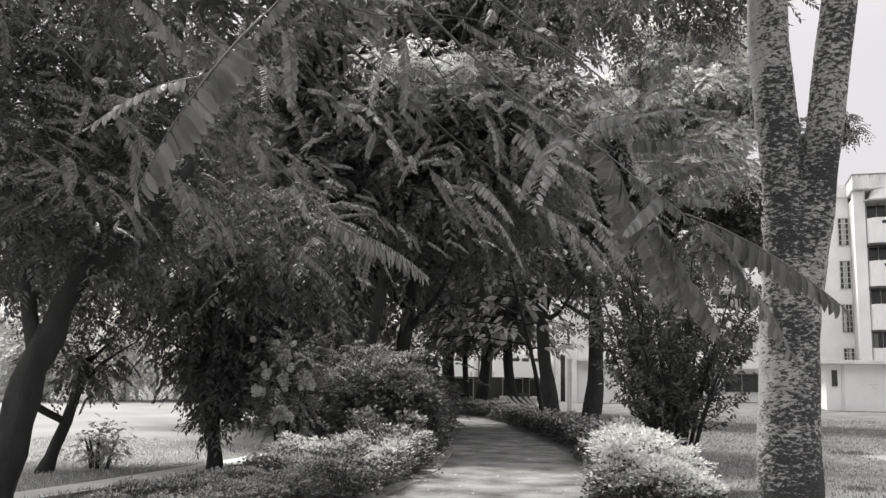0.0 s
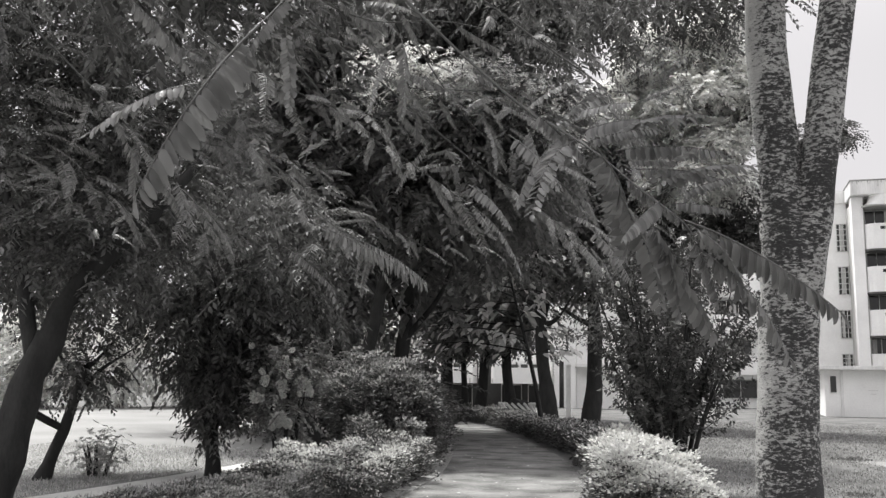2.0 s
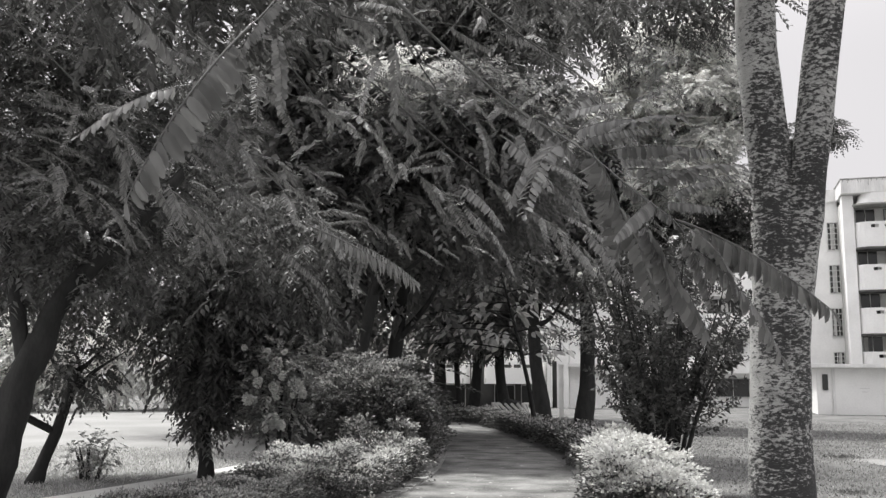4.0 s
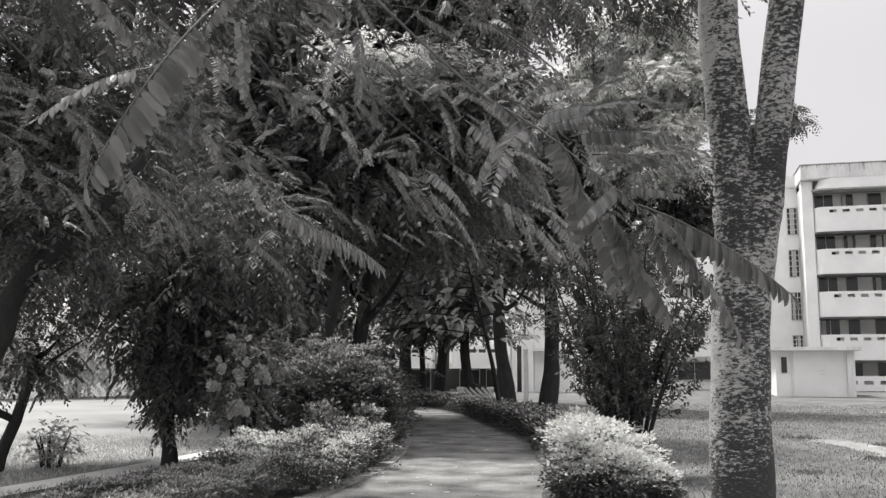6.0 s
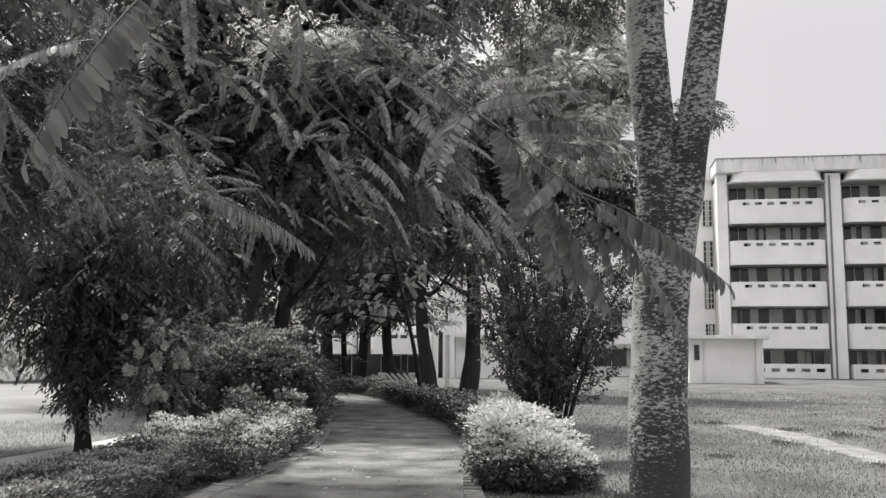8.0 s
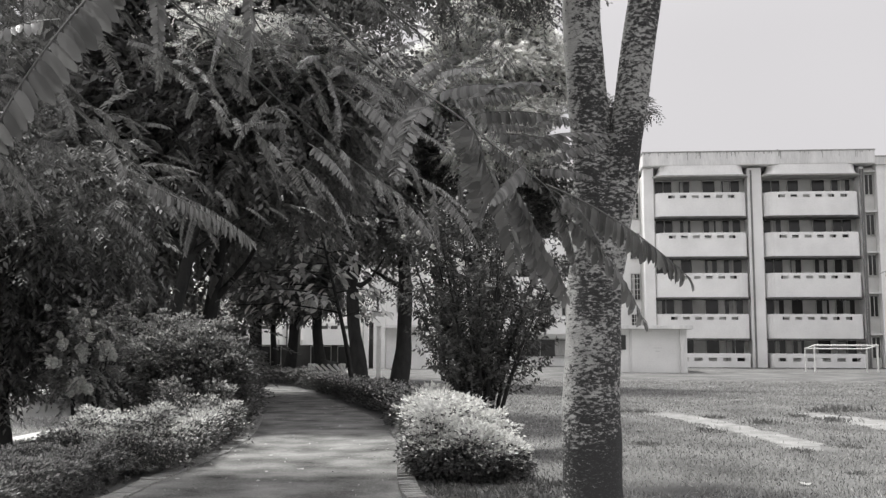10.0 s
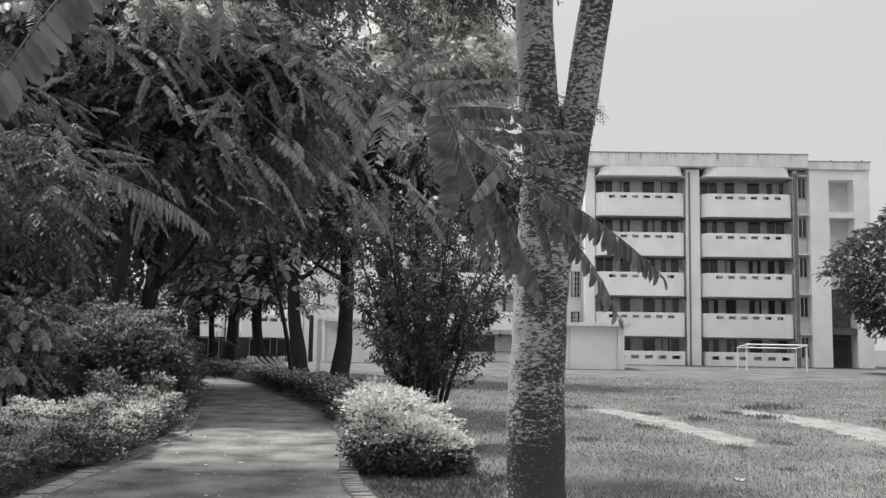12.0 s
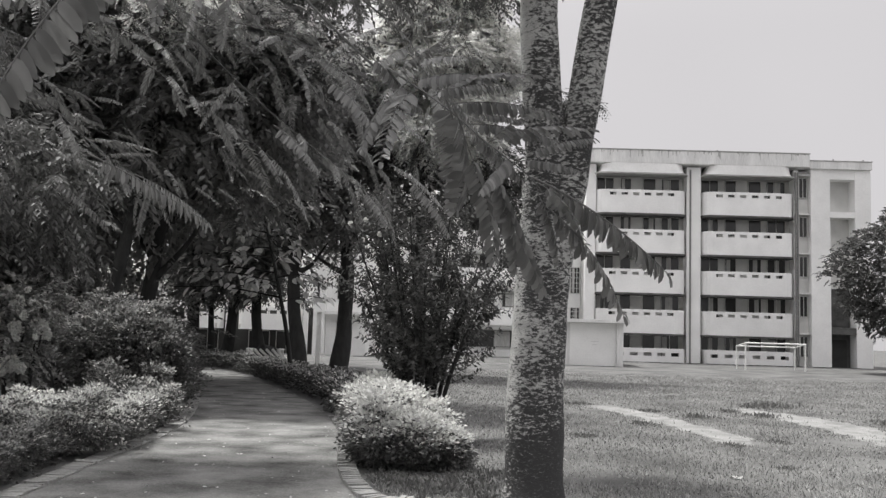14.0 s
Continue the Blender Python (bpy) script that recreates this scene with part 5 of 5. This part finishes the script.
# kerbs, grass and small things
def kerb(name, label, edge, y0, y1, pitch, size, mat, seed, out):
    k = thing(name, label, "kerb", kind="structure")
    rng = np.random.default_rng(seed)
    a, b, c = size
    shapes = []
    for _ in range(4):
        bm = box(-a / 2, -b / 2, -0.06, a / 2, b / 2, c, bevel=0.006)
        for v in bm.verts:
            v.co += Vector(rng.normal(size=3) * 0.004)
        me = bpy.data.meshes.new("kerb_brick")
        bm.to_mesh(me)
        bm.free()
        me.materials.append(mat)
        shapes.append(me)
    line = spline(edge, 40)
    line = line[(line[:, 1] > y0) & (line[:, 1] < y1)]
    seg = np.r_[0, np.cumsum(np.linalg.norm(np.diff(line, axis=0), axis=1))]
    for s in np.arange(0, seg[-1], pitch):
        p = [np.interp(s, seg, line[:, i]) for i in (0, 1)]
        q = [np.interp(s + 0.05, seg, line[:, i]) for i in (0, 1)]
        d = unit(np.array(q) - p)
        ang = math.degrees(math.atan2(d[1], d[0])) - 90
        child("brick", shapes[int(rng.integers(4))], k, m=pose(p[0] + d[1] * out, p[1] - d[0] * out, rng.normal() * 0.006, rng.normal() * 1.5, rng.normal() * 1.5, ang + rng.normal() * 1.5))


kerb("kerb_right", "edging of small worn bricks laid side by side", RIGHT_EDGE, 8.45, 17.5, 0.085, (0.22, 0.07, 0.05), BRICK, 61, 0.09)
kerb("kerb_left", "edging of worn pale bricks laid crosswise", LEFT_EDGE, 7.5, 24, 0.105, (0.24, 0.09, 0.03), KERB, 62, -0.08)


def grass(name, label, x0, x1, y0, y1, count, length, mat, seed, clump=0.0, near=1.7):
    rng = np.random.default_rng(seed)
    y = y0 + (y1 - y0) * rng.random(count) ** near
    x = x0 + (x1 - x0) * rng.random(count)
    keep = np.array([noise.noise((a * 0.6, b * 0.6, 0)) + 0.6 * noise.noise((a * 2.5, b * 2.5, 3)) > -0.75 + rng.random() * 0.5 for a, b in zip(x, y)])
    edge = spline(RIGHT_EDGE, 12)
    keep &= x > np.interp(y, edge[:, 1], edge[:, 0]) + 0.3 if x0 > -5 else True
    for west, east in STRIPS:
        w, e = np.array(west)[::-1], np.array(east)[::-1]
        keep &= ~((x > np.interp(y, w[:, 1], w[:, 0]) + 0.08) & (x < np.interp(y, e[:, 1], e[:, 0]) - 0.08) & (y > w[0, 1]) & (y < w[-1, 1]) & (rng.random(count) < 0.9))
    x, y = x[keep], y[keep]
    P = np.stack([x, y, np.zeros(len(x))], -1)
    D = rng.normal(size=P.shape) * 0.55 + [0, 0, 1]
    L = length * (0.5 + rng.random(len(x)))
    D = unit(D)
    side = unit(np.cross(D, rng.normal(size=P.shape))) * 0.0046 * (1 + y[:, None] / 18)
    V = np.stack([P - side, P + side, P + D * L[:, None]], 1).reshape(-1, 3)
    return tagged(child(name, mesh_of(name, V, np.arange(len(V)).reshape(-1, 3), mat)), label, "grass", kind="stuff")


grass("field_grass", "short rough grass of the field", -1.0, 30, 7.5, 60, 330000, 0.048, BLADES, 71, near=2.6)
grass("verge_grass", "shaded grass between hedge and walk", -8.3, -5.6, 6, 18, 16000, 0.07, BLADES, 73)
grass("lawn_grass", "pale tufts of grass at the lawn edge", -16, -8.9, 8, 20, 40000, 0.06, BLADES_PALE, 72)


def tuft(x, y, size, seed, mat, label="dark weed tuft in the grass"):
    rng = np.random.default_rng(seed)
    n = 160
    P = np.stack([rng.normal(size=n) * size * 0.7, rng.normal(size=n) * size * 0.9, np.zeros(n)], -1)
    V, F = leaf_data(P, rng.normal(size=(n, 3)) * 0.6 + [0, 0, 0.8], size * 0.42 * (0.3 + rng.random(n)), size * 0.12, rng, up=0.4)
    ob = child("weed_tuft", mesh_of("weed_tuft", V, F, mat), m=Matrix.Translation((x, y, 0)))
    return tagged(ob, label, "weed", "weeds in the field", "stuff")


for i, (x, y, s) in enumerate(((3.72, 18.2, 0.3), (4.5, 14.85, 0.22), (5.3, 20.3, 0.4), (8.4, 24.5, 0.6), (7.05, 21.2, 0.4), (5.44, 15.5, 0.22), (4.4, 12.3, 0.16), (7.9, 24.2, 0.5), (3.0, 23.4, 0.35), (4.6, 21.8, 0.3), (6.6, 22.4, 0.3), (2.2, 15.6, 0.25), (9.4, 20, 0.4))):
    tuft(x, y, s * 0.7, 400 + i, LEAF_MID)
for i, (x, y, s) in enumerate(((-0.2, 9.6, 0.35), (0.25, 9.9, 0.3), (-0.55, 9.9, 0.3), (0.35, 9.0, 0.3), (0.1, 10.4, 0.3), (-0.75, 10.3, 0.25), (1.15, 8.6, 0.2), (0.5, 10.8, 0.3))):
    tuft(x, y, s * 0.75, 430 + i, LEAF_MID, "strappy grass tuft below the hedge")


def litter(x, y, size, seed):
    rng = np.random.default_rng(seed)
    bm = bmesh.new()
    bmesh.ops.create_grid(bm, x_segments=4, y_segments=3, size=size / 2)
    for v in bm.verts:
        v.co.z = size * 0.25 * rng.random()
        v.co.y *= 0.7
    geom = bmesh.ops.extrude_face_region(bm, geom=bm.faces[:])["geom"]
    for v in geom:
        if isinstance(v, bmesh.types.BMVert):
            v.co.z += 0.004
    ob = part("paper_scrap", bm, PAPER, None)
    ob.location = (x, y, 0.01)
    tagged(ob, "crumpled scrap of white paper on the grass", "litter", "litter")


for i, (x, y, s) in enumerate(((3.41, 11.2, 0.13), (0.5, 15.4, 0.1), (7.9, 38.3, 0.2), (6.2, 30, 0.14))):
    litter(x, y, s, i)


def post():
    p = thing("white_post", "slim white painted post beside the hedge", "post", at=(-5.5, 35.9, 0))
    part("pole", box(-0.09, -0.06, -0.1, 0.09, 0.06, 2.4, bevel=0.015), METAL_WHITE, p)
    part("cap", box(-0.11, -0.08, 2.402, 0.11, 0.08, 2.46, bevel=0.01), METAL_WHITE, p)


post()


def tree_ring():
    r = thing("tree_ring", "ring of slanting white-painted bricks round a mound of soil", "planter", at=(-9.05, 42.8, 0.0))
    bm = bmesh.new()
    bmesh.ops.create_uvsphere(bm, u_segments=20, v_segments=10, radius=1.0)
    for v in bm.verts:
        lump = 1 + 0.15 * noise.noise(v.co * 2.0)
        v.co = (v.co.x * 0.85 * lump, v.co.y * 0.85 * lump, max(0, v.co.z) * 1.1 * lump - 0.1)
    part("soil", bm, BARK, r)
    me = bpy.data.meshes.new("brick")
    b_ = box(-0.3, -0.05, -0.055, 0.3, 0.05, 0.055, bevel=0.01)
    b_.to_mesh(me)
    b_.free()
    me.materials.append(METAL_WHITE)
    for i in range(18):
        a = 2 * math.pi * i / 18
        child("brick", me, r, m=Matrix.Translation((0.82 * math.cos(a), 0.82 * math.sin(a), 0.6)) @ Matrix.Rotation(a + math.pi / 2, 4, "Z") @ Matrix.Rotation(radians(42), 4, "Y"))


tree_ring()


def fallen_leaves():
    rng = np.random.default_rng(77)
    n = 260
    y = 8 + 22 * rng.random(n) ** 1.5
    le, re = spline(LEFT_EDGE, 12), spline(RIGHT_EDGE, 12)
    s = rng.beta(0.7, 0.7, n)
    x = np.interp(y, le[:, 1], le[:, 0]) * (1 - s) + np.interp(y, re[:, 1], re[:, 0]) * s
    P = np.stack([x, y, np.full(n, 0.014)], -1)
    D = rng.normal(size=(n, 3)) * [1, 1, 0.12]
    V, F = leaf_data(P, D, 0.03 + 0.05 * rng.random(n), 0.025, rng, up=0.95)
    V[:, 2] = np.maximum(V[:, 2], 0.011)
    tagged(child("fallen_leaves", mesh_of("fallen_leaves", V, F, LEAF_HEDGE)), "scattered dry leaves on the path", "leaves", kind="stuff")


fallen_leaves()
